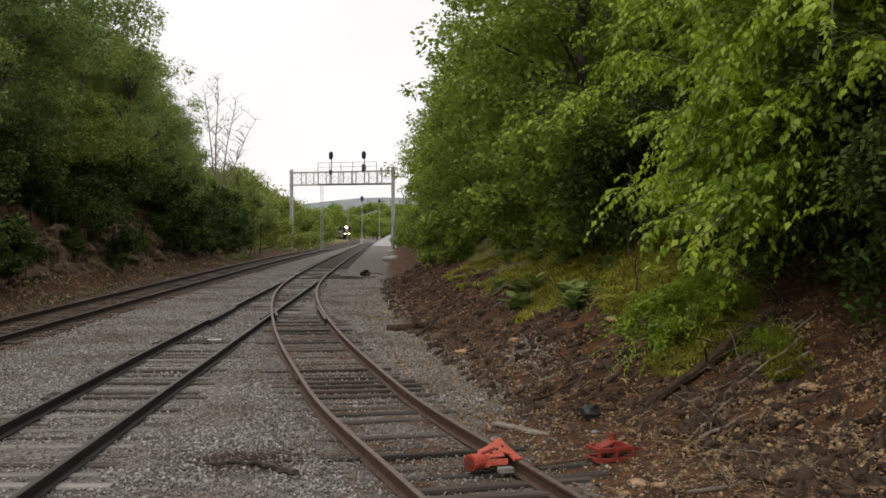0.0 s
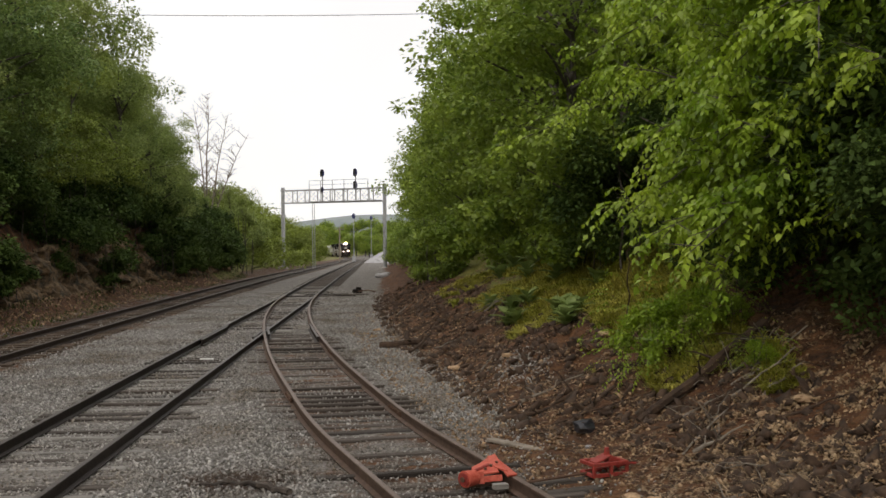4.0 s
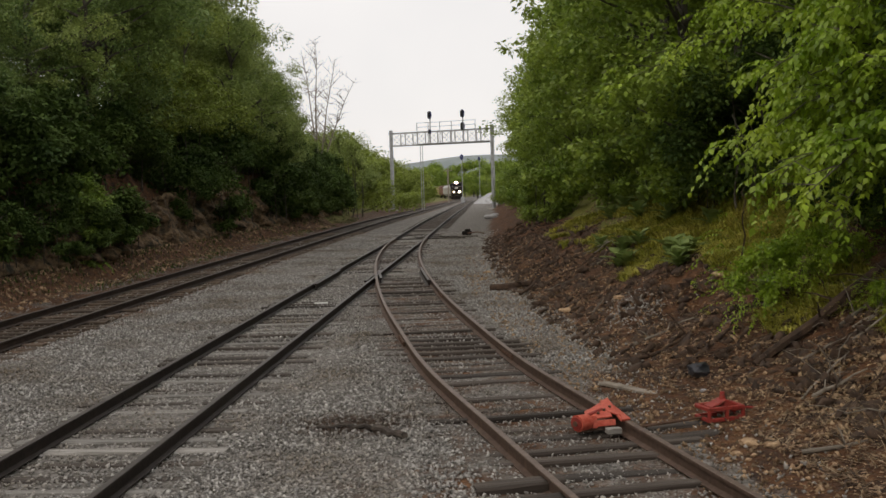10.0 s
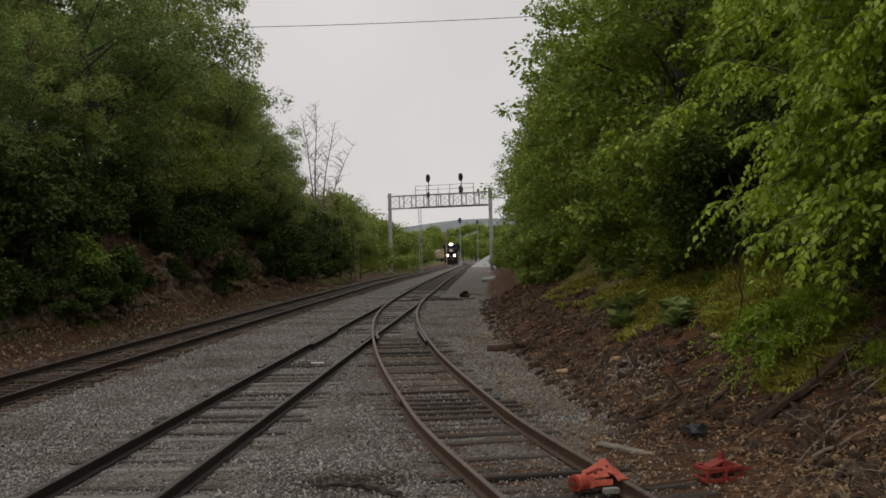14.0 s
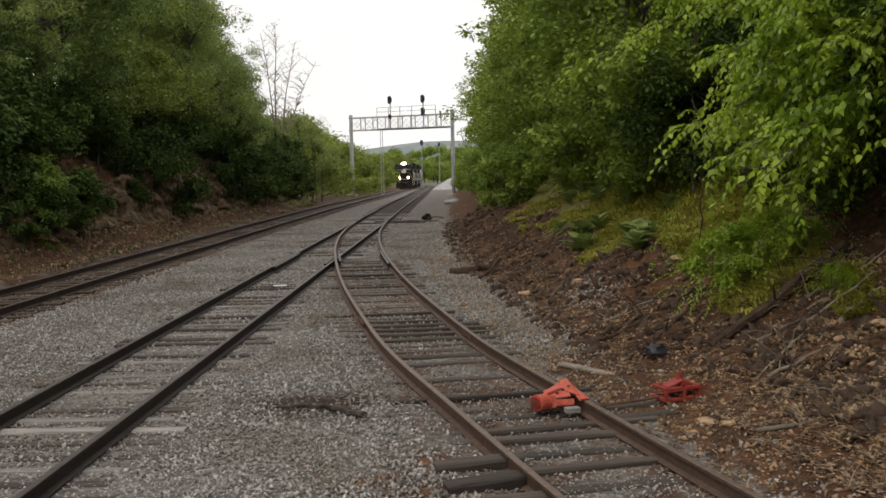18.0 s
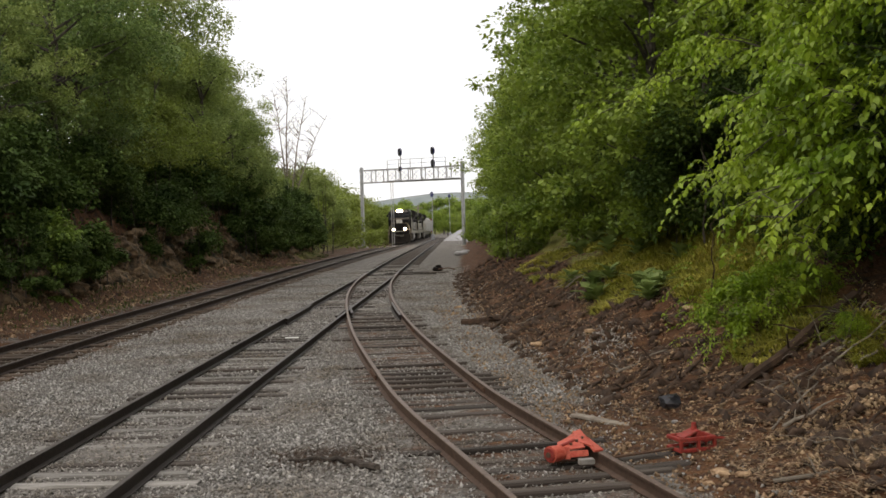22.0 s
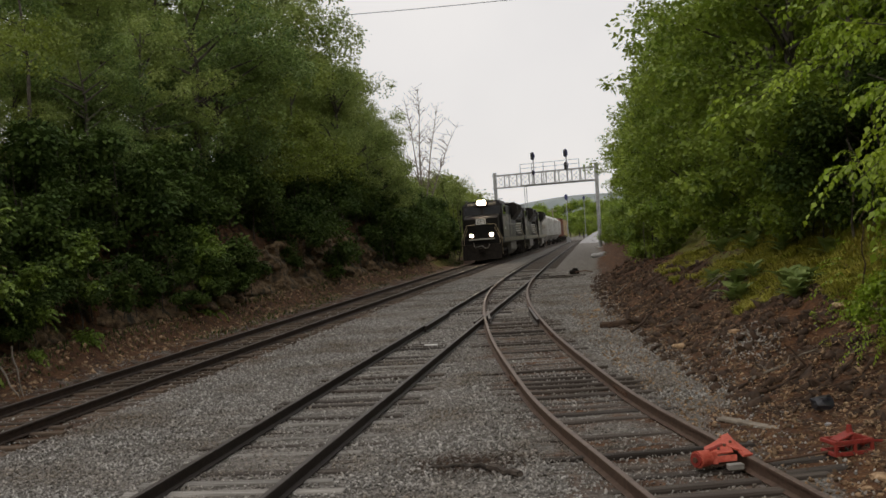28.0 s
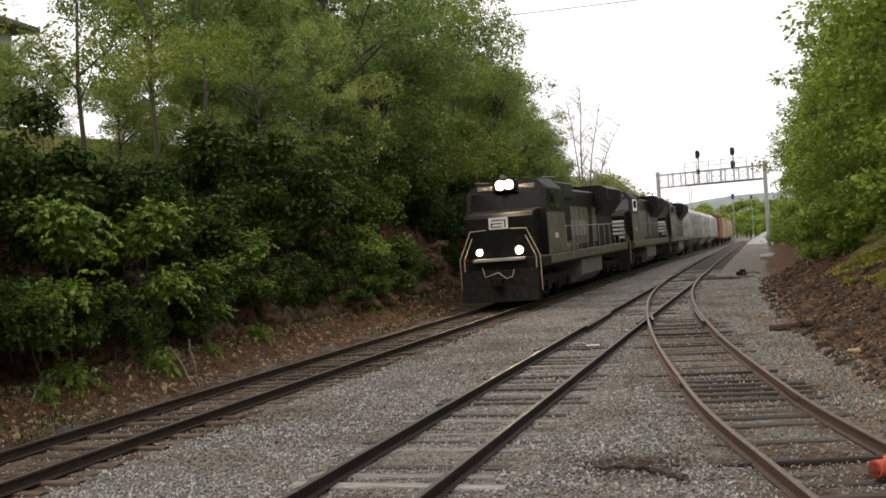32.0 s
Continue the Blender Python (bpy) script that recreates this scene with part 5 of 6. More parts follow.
        if not lead:
            for k in range(5):
                part("nose_stripe", bx(min(s * 0.42, s * 1.22), max(s * 0.42, s * 1.22), -0.955 + 0.005 * k, -0.855, 1.95 + 0.22 * k, 2.07 + 0.22 * k), M["white"], nose, "dull white painted nose stripe")
        else:
            for k in range(4):
                part("side_mark", bx(min(s * 0.97, s * 0.99), max(s * 0.97, s * 0.99), -12.6 + 0.9 * k, -12.0 + 0.9 * k, 2.3, 3.0), M["grey_mark"], t, "dull painted block mark")
        for k in range(4):
            part("battery_box", bx(min(s * 0.95, s * 1.4), max(s * 0.95, s * 1.4), -8.6 + k * 0.85, -7.85 + k * 0.85, 1.72, 2.0 + 0.12 * (k % 2), 0.02), M["loco_side"], t)
        for k in range(6):
            part("hood_louvre", bx(min(s * 0.955, s * 0.985), max(s * 0.955, s * 0.985), -7.0, -5.5, 2.3 + 0.15 * k, 2.38 + 0.15 * k), M["loco_roof"] if k % 2 else M["under"], t)
        part("roof_rail", tb([(s * 1.3, -2.7, 4.62), (s * 1.36, -4.9, 4.68)], 0.03, 0.03, 6), M["loco_roof"], cab)
        part("air_reservoir", tb([(s * 1.2, -13.4, 1.15), (s * 1.2, -8.8, 1.15)], 0.16, 0.16, 10), M["under"], t)
        part("cab_number_bar", bx(min(s * 1.53, s * 1.55), max(s * 1.53, s * 1.55), -3.9, -3.3, 2.3, 2.5), M["white"], cab)
    # fuel tank and trucks
    bm = bmesh.new()
    prism(bm, [(-1.45, 1.32), (-1.45, 0.65), (-1.1, 0.32), (1.1, 0.32), (1.45, 0.65), (1.45, 1.32)], -13.6, -8.6, "y")
    part("fuel_tank", bm, M["tank"], t, "dusty grey fuel tank")
    for yc in (-4.4, -17.6):
        truck = part("truck_frame", bx(-1.28, -1.06, yc - 2.5, yc + 2.5, 0.55, 0.95, 0.06), M["under"], t)
        box(bm2 := bmesh.new(), 1.06, 1.28, yc - 2.5, yc + 2.5, 0.55, 0.95, 0.06)
        part("truck_frame", bm2, M["under"], t)
        for k in (-1.95, 0, 1.95):
            for s in (-1, 1):
                w = part("wheel", tb([(s * 0.69, yc + k, 0.52), (s * 0.83, yc + k, 0.52)], 0.52, 0.5, 22), M["under"], t)
                part("axle_box", bx(min(s * 1.2, s * 1.36), max(s * 1.2, s * 1.36), yc + k - 0.2, yc + k + 0.2, 0.38, 0.78, 0.03), M["under"], w)
    return t


def freight_car(kind, label, material, length):
    t = thing("freight_car", pose(0, 0, 0), label, "freight car", "train")
    L = length
    if kind == "hopper":
        bm = bmesh.new()
        prism(bm, [(-1.52, 1.5), (-1.58, 2.6), (-1.50, 3.9), (-0.9, 4.45), (0.9, 4.45), (1.50, 3.9), (1.58, 2.6), (1.52, 1.5)], -L + 0.9, -0.9, "y")
        body = part("body", bm, material, t, smooth=False)
        for k in range(3):
            yc = -L / 2 + (k - 1) * L / 4
            bm = bmesh.new()
            for a in (0,):
                vs = [bm.verts.new(v) for v in ((-1.4, yc - 1.9, 1.5), (1.4, yc - 1.9, 1.5), (1.4, yc + 1.9, 1.5), (-1.4, yc + 1.9, 1.5), (-0.5, yc - 0.5, 0.5), (0.5, yc - 0.5, 0.5), (0.5, yc + 0.5, 0.5), (-0.5, yc + 0.5, 0.5))]
                for q in ((0, 1, 5, 4), (1, 2, 6, 5), (2, 3, 7, 6), (3, 0, 4, 7), (4, 5, 6, 7)):
                    bm.faces.new([vs[i] for i in q])
            bmesh.ops.recalc_face_normals(bm, faces=bm.faces)
            part("discharge_bay", bm, material, t)
        for k in range(9):
            y = -1.6 - k * (L - 3.2) / 8
            for s in (-1, 1):
                part("side_rib", bx(min(s * 1.55, s * 1.64), max(s * 1.55, s * 1.64), y - 0.06, y + 0.06, 1.5, 3.9), material, body)
        part("roof_walk", bx(-0.45, 0.45, -L + 1, -1, 4.5, 4.56), M["galv"], t)
    else:
        body = part("body", bx(-1.55, 1.55, -L + 0.6, -0.6, 1.15, 4.5, 0.04), material, t)
        for k in range(14):
            y = -1.2 - k * (L - 2.4) / 13
            for s in (-1, 1):
                part("side_post", bx(min(s * 1.55, s * 1.61), max(s * 1.55, s * 1.61), y - 0.06, y + 0.06, 1.2, 4.4), material, body)
        for s in (-1, 1):
            part("sliding_door", bx(min(s * 1.6, s * 1.66), max(s * 1.6, s * 1.66), -L / 2 - 1.5, -L / 2 + 1.5, 1.25, 4.25, 0.01), material, t)
        part("roof", prism(bmesh.new(), [(-1.6, 4.5), (1.6, 4.5), (0, 4.68)], -L + 0.55, -0.55, "y"), M["loco_roof"], t)
    part("sill", bx(-0.3, 0.3, -L, 0, 0.85, 1.2, 0.02), M["under"], t)
    for yc in (-2.3, -L + 2.3):
        for s in (-1, 1):
            part("truck_frame", bx(min(s * 0.98, s * 1.15), max(s * 0.98, s * 1.15), yc - 1.2, yc + 1.2, 0.4, 0.75, 0.05), M["under"], t)
            for k in (-0.85, 0.85):
                part("wheel", tb([(s * 0.69, yc + k, 0.45), (s * 0.83, yc + k, 0.45)], 0.45, 0.43, 18), M["under"], t)
    return t


TRAIN = []
TRAIN.append((loco_body("leading black locomotive, headlights lit, white nose plaque", True), 22.2))
second = loco_body("black locomotive with white stripes coupled behind the leader", False)
TRAIN.append((second, 22.2))
TRAIN.append((copy_thing(second, pose(0, 0, 0)), 22.2))
hop = freight_car("hopper", "pale grey covered hopper car with ribbed sides", M["hopper"], 18.0)
TRAIN.append((hop, 18.6))
TRAIN.append((copy_thing(hop, pose(0, 0, 0)), 18.6))
TRAIN.append((copy_thing(hop, pose(0, 0, 0)), 18.6))
TRAIN.append((freight_car("box", "oxide red boxcar with plain ribbed sides", M["boxbrown"], 16.5), 17.1))
tan = freight_car("box", "faded tan boxcar with sliding doors", M["boxtan"], 16.5)
TRAIN.append((tan, 17.1))
for i in range(3):
    TRAIN.append((copy_thing(hop if i % 2 else tan, pose(0, 0, 0)), 18.6 if i % 2 else 17.1))

# distance along the line from y = 0, at points of the plan
LINE_Y = np.arange(-40, 800, 1.0)
LINE_S = np.concatenate([[0], np.cumsum(np.hypot(np.diff(LINE_Y), np.diff([main_x(y) for y in LINE_Y])))])
LINE_S -= np.interp(0, LINE_Y, LINE_S)
front_y = spline([(0, 395), (6, 326), (9, 290), (13, 245), (19, 175), (23, 130), (28, 78), (32, 36.8)])


def on_line(s):
    y = float(np.interp(s, LINE_S, LINE_Y))
    return Vector((main_x(y), y, grade(y) + 0.01))


def car_pose(s, length):
    a, b = on_line(s + length * 0.2), on_line(s + length * 0.8)
    d = (a - b).normalized()
    f = a + d * length * 0.2
    yaw = math.degrees(math.atan2(-d.x, d.y))
    pitch = math.degrees(math.asin(d.z))
    return pose(f.x, f.y, f.z, pitch, 1.0, yaw)


# ---- derail on the siding ----
def build_derail():
    y = 12.45
    x = siding_x(y) + 0.755
    ang = -math.degrees(math.atan((siding_x(y + 0.3) - siding_x(y - 0.3)) / 0.6))
    t = thing("derail", pose(x, y, 0, 0, 0, ang) @ Matrix.Diagonal((0.8, 0.8, 0.7, 1)), "orange-red painted hinged derail lying over the rusty rail", "derail")
    def slab(q, thick, bevel=0.006):
        """A flat or twisted plate through four corners."""
        q = [Vector(p) for p in q]
        n = ((q[2] - q[0]).cross(q[3] - q[1])).normalized() * thick
        bm = bmesh.new()
        lo = [bm.verts.new(p - n) for p in q]
        hi = [bm.verts.new(p) for p in q]
        bm.faces.new(hi), bm.faces.new(lo[::-1])
        for k in range(4):
            bm.faces.new((lo[k], lo[(k + 1) % 4], hi[(k + 1) % 4], hi[k]))
        bmesh.ops.recalc_face_normals(bm, faces=bm.faces)
        bmesh.ops.bevel(bm, geom=bm.edges[:], offset=bevel, segments=1, affect="EDGES")
        return bm
    O = M["orange"]
    part("derail_block", slab([(-0.07, -0.46, 0.03), (0.09, -0.40, 0.02), (0.13, 0.30, 0.05), (0.0, 0.34, 0.17)], 0.04), O, t, "sloping orange deflector over the rail head")
    part("deflector_ridge", slab([(-0.16, -0.12, 0.10), (-0.02, -0.30, 0.06), (0.02, 0.34, 0.2), (-0.12, 0.3, 0.17)], 0.035), O, t)
    part("side_wing", slab([(-0.5, -0.16, 0.0), (-0.14, -0.26, 0.05), (-0.1, 0.22, 0.17), (-0.42, 0.14, 0.05)], 0.03), O, t)
    part("wing_flange", slab([(-0.46, -0.2, -0.13), (-0.1, -0.3, -0.1), (-0.1, -0.28, 0.0), (-0.46, -0.18, -0.03)], 0.025), O, t)
    part("side_wing", slab([(-0.34, 0.1, 0.03), (-0.1, 0.05, 0.13), (-0.06, 0.42, 0.12), (-0.3, 0.36, 0.0)], 0.03), O, t)
    part("hinge_drum", tb([(-0.66, -0.24, -0.04), (-0.48, -0.17, -0.04)], 0.135, 0.125, 20), O, t, "round orange crank housing")
    part("drum_rim", tb([(-0.685, -0.25, -0.04), (-0.66, -0.24, -0.04)], 0.105, 0.105, 16), M["red"], t)
    part("hub", tb([(-0.70, -0.256, -0.04), (-0.685, -0.25, -0.04)], 0.045, 0.045, 10), M["plate"], t)
    part("hinge_bracket", slab([(-0.5, -0.22, -0.14), (-0.36, -0.26, -0.14), (-0.36, -0.22, 0.06), (-0.5, -0.18, 0.06)], 0.03), O, t)
    part("hinge_pin", tb([(-0.5, -0.1, 0.03), (-0.2, 0.0, 0.1)], 0.03, 0.03, 8), M["red"], t)
    for k in range(3):
        part("bolt", tb([(-0.3 + 0.11 * k, -0.12 + 0.06 * k, 0.06 + 0.03 * k), (-0.3 + 0.11 * k, -0.125 + 0.06 * k, 0.095 + 0.03 * k)], 0.022, 0.02, 6), M["plate"], t)
    part("base_plate", bx(-0.62, -0.08, -0.18, 0.18, -0.2, -0.17, 0.005), M["plate"], t)
    part("wood_shim", bx(-0.3, -0.08, -0.5, -0.38, -0.19, -0.1, 0.01), M["tie_pale"], t)
    s = thing("derail_stand", pose(2.22, 12.75, -0.1, 0, 0, ang + 6) @ Matrix.Diagonal((0.78, 0.78, 0.85, 1)), "low red derail operating stand on long ties beside the rail", "derail stand")
    R = M["red"]
    for z in (-0.04, 0.11):
        for yy in (-0.2, 0.18):
            part("frame_bar", bx(-0.3, 0.28, yy - 0.025, yy + 0.025, z, z + 0.05, 0.006), R, s)
        for xx in (-0.3, 0.28):
            part("frame_bar", bx(xx - 0.025, xx + 0.025, -0.2, 0.18, z, z + 0.05, 0.006), R, s)
    for xx in (-0.3, 0.0, 0.28):
        part("frame_post", bx(xx - 0.024, xx + 0.024, -0.224, -0.176, -0.04, 0.16, 0.005), R, s)
    part("gear_case", slab([(0.05, -0.12, 0.24), (0.26, -0.12, 0.15), (0.26, 0.1, 0.15), (0.05, 0.1, 0.24)], 0.12, 0.012), R, s)
    part("gear_case", slab([(-0.22, -0.12, 0.15), (0.05, -0.12, 0.24), (0.05, 0.1, 0.24), (-0.22, 0.1, 0.15)], 0.03, 0.008), R, s)
    part("spindle", tb([(0.05, 0, 0.22), (0.05, 0, 0.33)], 0.05, 0.035, 9), R, s)
    part("lever", tb([(0.2, -0.1, 0.08), (0.4, -0.12, 0.1), (0.56, -0.1, 0.08)], 0.022, 0.018, 6), R, s, "folded throw lever")
    part("connecting_rod", tb([(-1.55, -0.05, -0.03), (-0.2, 0, 0.0)], 0.022, 0.022, 6), M["plate"], s, "rusty connecting rod")
    for k, yy in enumerate((12.35, 12.85)):
        o = obj("long_tie", TIE_BM(), M["tie"])
        o.matrix_world = pose(1.95, yy - 0.15, -0.165, 0, 0, ang + 4)
        tagged(o, "dark head-block tie projecting beside the siding", "railway tie")


def TIE_BM():
    bm = bmesh.new()
    bm.from_mesh(TIES["dark"][1])
    bmesh.ops.scale(bm, vec=(0.5, 1, 1), verts=bm.verts)
    return bm


build_derail()


# ---- loose stones ----
def stones(name, label, n, place, size, material, seed):
    r = np.random.default_rng(seed)
    p, sc = [], []
    while len(p) < n:
        q = place(r)
        if q is not None:
            p.append(q[:3])
            sc.append(size(r) * (q[3] if len(q) > 3 else 1))
    p, sc = np.array(p), np.array(sc)
    base = np.array([(1, 0, 0), (0, 1, 0), (-1, 0, 0), (0, -1, 0), (0, 0, 0.75), (0, 0, -0.7)], float)
    tri = np.array([(0, 1, 4), (1, 2, 4), (2, 3, 4), (3, 0, 4), (1, 0, 5), (2, 1, 5), (3, 2, 5), (0, 3, 5)])
    n = len(p)
    v = base[None] * r.uniform(0.6, 1.25, (n, 6, 1)) + r.normal(size=(n, 6, 3)) * 0.16
    a = r.uniform(0, math.tau, n)
    c, s = np.cos(a), np.sin(a)
    R = np.stack([np.stack([c, -s, 0 * c], -1), np.stack([s, c, 0 * c], -1), np.stack([0 * c, 0 * c, 1 + 0 * c], -1)], 1)
    tilt = r.normal(size=(n, 2)) * 0.5
    v = np.einsum("nij,nkj->nki", R, v)
    v[:, :, 2] += v[:, :, 0] * tilt[:, :1] + v[:, :, 1] * tilt[:, 1:]
    v = v * sc[:, None, None] + p[:, None]
    f = tri[None] + (np.arange(n) * 6)[:, None, None]
    return tagged(mesh_np(name, v.reshape(-1, 3), f.reshape(-1, 3), material), label, "gravel", kind="stuff")


def ballast_place(r):
    y = 6.5 + 52 * r.random() ** 1.9
    x = r.uniform(cut_x(y) + 0.2, toe_x(y) - 0.25 + 0.25 * r.normal())
    if y < 12 and x < -9.5:
        return None
    if y < 17 and x > siding_x(y) + 1.3 and r.random() < 0.85 * (1 - sm(14.5, 17, y)):
        return None
    if x < main_x(y) + 1.3 and r.random() < (0.85 if x < main_x(y) - 0.9 else 0.6):
        return None
    in_siding = abs(x - siding_x(y)) < 1.3 and y < 34
    if in_siding and r.random() < 0.5:
        return None
    if (abs(x - second_x(y)) < 1.3 or abs(x - main_x(y)) < 1.3) and r.random() < 0.45:
        return None
    return (x, y, ground_z(x, y, False) + (0.01 if in_siding else 0.012), 0.8 if in_siding else 1)


stones("ballast", "loose crushed grey limestone ballast", 150000, ballast_place, lambda r: 0.012 + 0.022 * r.random() ** 1.8, M["stone"], 3)


def bank_place(r):
    y = 7 + 34 * r.random() ** 1.9
    x = toe_x(y) + r.uniform(-1.3, 4.0) - 0.2
    return (x, y, ground_z(x, y) + 0.01, 1.0)


stones("bank_stones", "brown and ochre stones lying on the earth bank", 27000, bank_place, lambda r: 0.01 + 0.036 * r.random() ** 3, M["stone_dirt"], 6)


def pebble_place(r):
    x, y = 4.3 + r.normal() * 0.95, 11.8 + r.normal() * 1.5
    if x < toe_x(y) + 0.2 or noise.noise((x * 0.9, y * 0.9, 3)) < -0.25:
        return None
    return (x, y, ground_z(x, y) + 0.005, 1.0)


stones("ochre_pebbles", "pale ochre pebbles and crumbled rock on the bank", 9000, pebble_place, lambda r: 0.01 + 0.034 * r.random() ** 2.5, M["ochre"], 46)


def spill_place(r):
    x, y = 2.05 + r.normal() * 0.3, 20.1 + r.normal() * 0.7
    return (x, y, ground_z(x, y) + 0.01, 1.0)


stones("gravel_spill", "grey gravel spilled over the turned earth", 900, spill_place, lambda r: 0.012 + 0.02 * r.random() ** 2, M["stone"], 47)


def clod_place(r):
    y = 9 + 42 * r.random() ** 1.3
    x = toe_x(y) + r.uniform(-0.5 if y > 15 else 0.4, 2.6)
    return (x, y, ground_z(x, y) + 0.0, 1.0)


stones("earth_clods", "dark brown clods of turned earth and rotten wood", 7000, clod_place, lambda r: 0.025 + 0.13 * r.random() ** 4, M["rot_wood"], 16)


# ---- grass, straw and twigs ----
def blades(name, label, category, n, place, length, width, material, seed, bend=0.5, flat=0.0):
    r = np.random.default_rng(seed)
    p = []
    while len(p) < n:
        q = place(r)
        if q is not None:
            p.append(q)
    p = np.array(p)
    a = r.uniform(0, math.tau, n)
    d = np.stack([np.cos(a), np.sin(a), np.zeros(n)], 1)
    s = np.stack([-np.sin(a), np.cos(a), np.zeros(n)], 1)
    L = (length * r.uniform(0.5, 1.4, n))[:, None]
    w = width * r.uniform(0.6, 1.4, n)[:, None]
    up = np.array([0, 0, 1.0]) * (1 - flat)
    m1 = p + (up * 0.55 + d * (0.2 + 0.5 * flat)) * L
    tip = p + (up * (1 - 0.5 * bend) + d * (bend + flat) * r.uniform(0.3, 1, (n, 1))) * L
    v = np.stack([p - s * w, p + s * w, m1 + s * w * 0.8, m1 - s * w * 0.8, tip + s * w * 0.15, tip - s * w * 0.15], 1).reshape(-1, 3)
    b0 = (np.arange(n) * 6)[:, None]
    f = np.concatenate([b0 + np.array([[0, 1, 2, 3]]), b0 + np.array([[3, 2, 4, 5]])])
    return tagged(mesh_np(name, v, f, material), label, category, kind="stuff")


def grass_place(r):
    y = 13.5 + 24 * r.random() ** 1.2
    x = toe_x(y) + r.uniform(1.5, 6.5)
    # No grass in the hollow, where the darker earth stands for shade.
    if x > 5.0 and y < 19 + 1.5 * (x - 5):
        return None
    if noise.noise((x * 0.55, y * 0.55, 2)) + 0.25 * (x - toe_x(y) - 2.4) < 0.0:
        return None
    return (x, y, ground_z(x, y) - 0.02)


blades("bank_grass", "rough yellow-green grass on the bank", "grass", 90000, grass_place, 0.25, 0.012, M["grass"], 22, 0.9, 0.25)


def left_grass(r):
    y = 12 + 80 * r.random() ** 1.3
    x = cut_x(y) + r.uniform(-1.1, 0.75)
    if noise.noise((x * 0.7, y * 0.35, 6)) < -0.12:
        return None
    return (x, y, ground_z(x, y) - 0.02)


blades("dry_grass", "dry straw and thin grass along the foot of the cut", "grass", 5000, left_grass, 0.14, 0.007, M["straw"], 23, 0.9)
blades("green_grass", "short green weeds along the foot of the cut", "grass", 5000, left_grass, 0.16, 0.012, M["leaf_shaded"], 24, 0.8)


def straw_place(r):
    x, y = 3.35 + r.normal() * 0.55, 11.0 + r.normal() * 1.1
    if x < toe_x(y) - 0.3:
        return None
    return (x, y, ground_z(x, y) + 0.02)


blades("dry_stalks", "pale dry stalks lying on the bank", "straw", 600, straw_place, 0.3, 0.004, M["straw"], 25, 0.8, 0.75)


def litter_place(r):
    y = 8 + 26 * r.random() ** 1.8
    x = toe_x(y) + r.uniform(-0.3, 3.8)
    return (x, y, ground_z(x, y) + 0.02)


blades("twig_litter", "brown twigs and root ends scattered on the bank", "twigs", 5000, litter_place, 0.2, 0.009, M["rot_wood"], 26, 0.9, 0.8)
blades("straw_litter", "pale stalks scattered on the bank", "straw", 2500, litter_place, 0.18, 0.005, M["straw"], 27, 0.9, 0.85)


blades("wood_chips", "splintered chips of broken wood on the turned earth", "wood chips", 13000, litter_place, 0.055, 0.017, M["chip"], 28, 0.9, 0.9)


def patch_place(r):
    x, y = -2.15 + r.normal() * 0.36, 12.95 + r.normal() * 0.28
    return (x, y, ground_z(x, y) + 0.01)


blades("dead_weeds", "flattened brown dead weeds in the ballast", "weeds", 900, patch_place, 0.22, 0.006, M["rot_wood"], 29, 0.8, 0.75)


# ---- loose things on the ground ----
def stick(name, label, pts, r0, r1, material, seed, twigs=0, category="branch"):
    r = random.Random(seed)
    base = Vector(pts[0])
    P = [Vector((x, y, ground_z(x, y) + h)) for x, y, h in pts]
    fine = []
    for p, q in zip(P, P[1:]):
        for k in range(4):
            fine.append(p.lerp(q, k / 4) + Vector((r.gauss(0, 0.02), r.gauss(0, 0.02), r.gauss(0, 0.012))))
    fine.append(P[-1])
    ob = thing(name, pose(P[0].x, P[0].y, P[0].z), label, category)
    part("stem", tube(bmesh.new(), [f - P[0] for f in fine], r0, r1, 7), material, ob)
    for k in range(twigs):
        f = r.choice(fine[1:])
        d = Vector((r.gauss(0, 1), r.gauss(0, 1), abs(r.gauss(0, 0.5)))).normalized() * r.uniform(0.25, 0.6)
        part("twig", tube(bmesh.new(), [f - P[0], f - P[0] + d * 0.6 + Vector((0, 0, 0.03)), f - P[0] + d], r0 * 0.35, 0.004, 5), material, ob)
    return ob


stick("fallen_log", "dark rotten trunk lying down the bank", [(2.98, 14.35, 0.03), (4.0, 14.9, 0.1), (5.1, 15.4, 0.12)], 0.06, 0.1, M["rot_wood"], 1, 6, "log")
stick("branch", "thin dead stem standing upright on the grassy bank", [(3.95, 19.5, 0.0), (3.98, 19.5, 0.7), (3.95, 19.52, 1.5)], 0.02, 0.008, M["rot_wood"], 61, 3)
for k, (x, y) in enumerate(((3.4, 13.75), (3.8, 13.6), (4.2, 14.2))):
    stick("branch", "long grey pole lying up the earth bank", [(x, y, 0.04), (x + 0.6, y + 0.25, 0.08), (x + 1.25, y + 0.5, 0.1)], 0.018, 0.011, M["dead_wood"], 70 + k, 2)
stick("branch", "grey fallen branch on the earth bank", [(3.06, 12.5, 0.03), (3.9, 13.3, 0.1)], 0.015, 0.008, M["dead_wood"], 2, 5)
stick("branch", "grey fallen branch near the tree roots", [(4.14, 14.44, 0.05), (4.95, 14.95, 0.1)], 0.03, 0.018, M["dead_wood"], 3, 4)
stick("branch", "brown crooked branch across the earth", [(1.27, 16.64, 0.03), (1.9, 16.5, 0.06), (2.5, 16.8, 0.04)], 0.04, 0.02, M["rot_wood"], 4, 4)
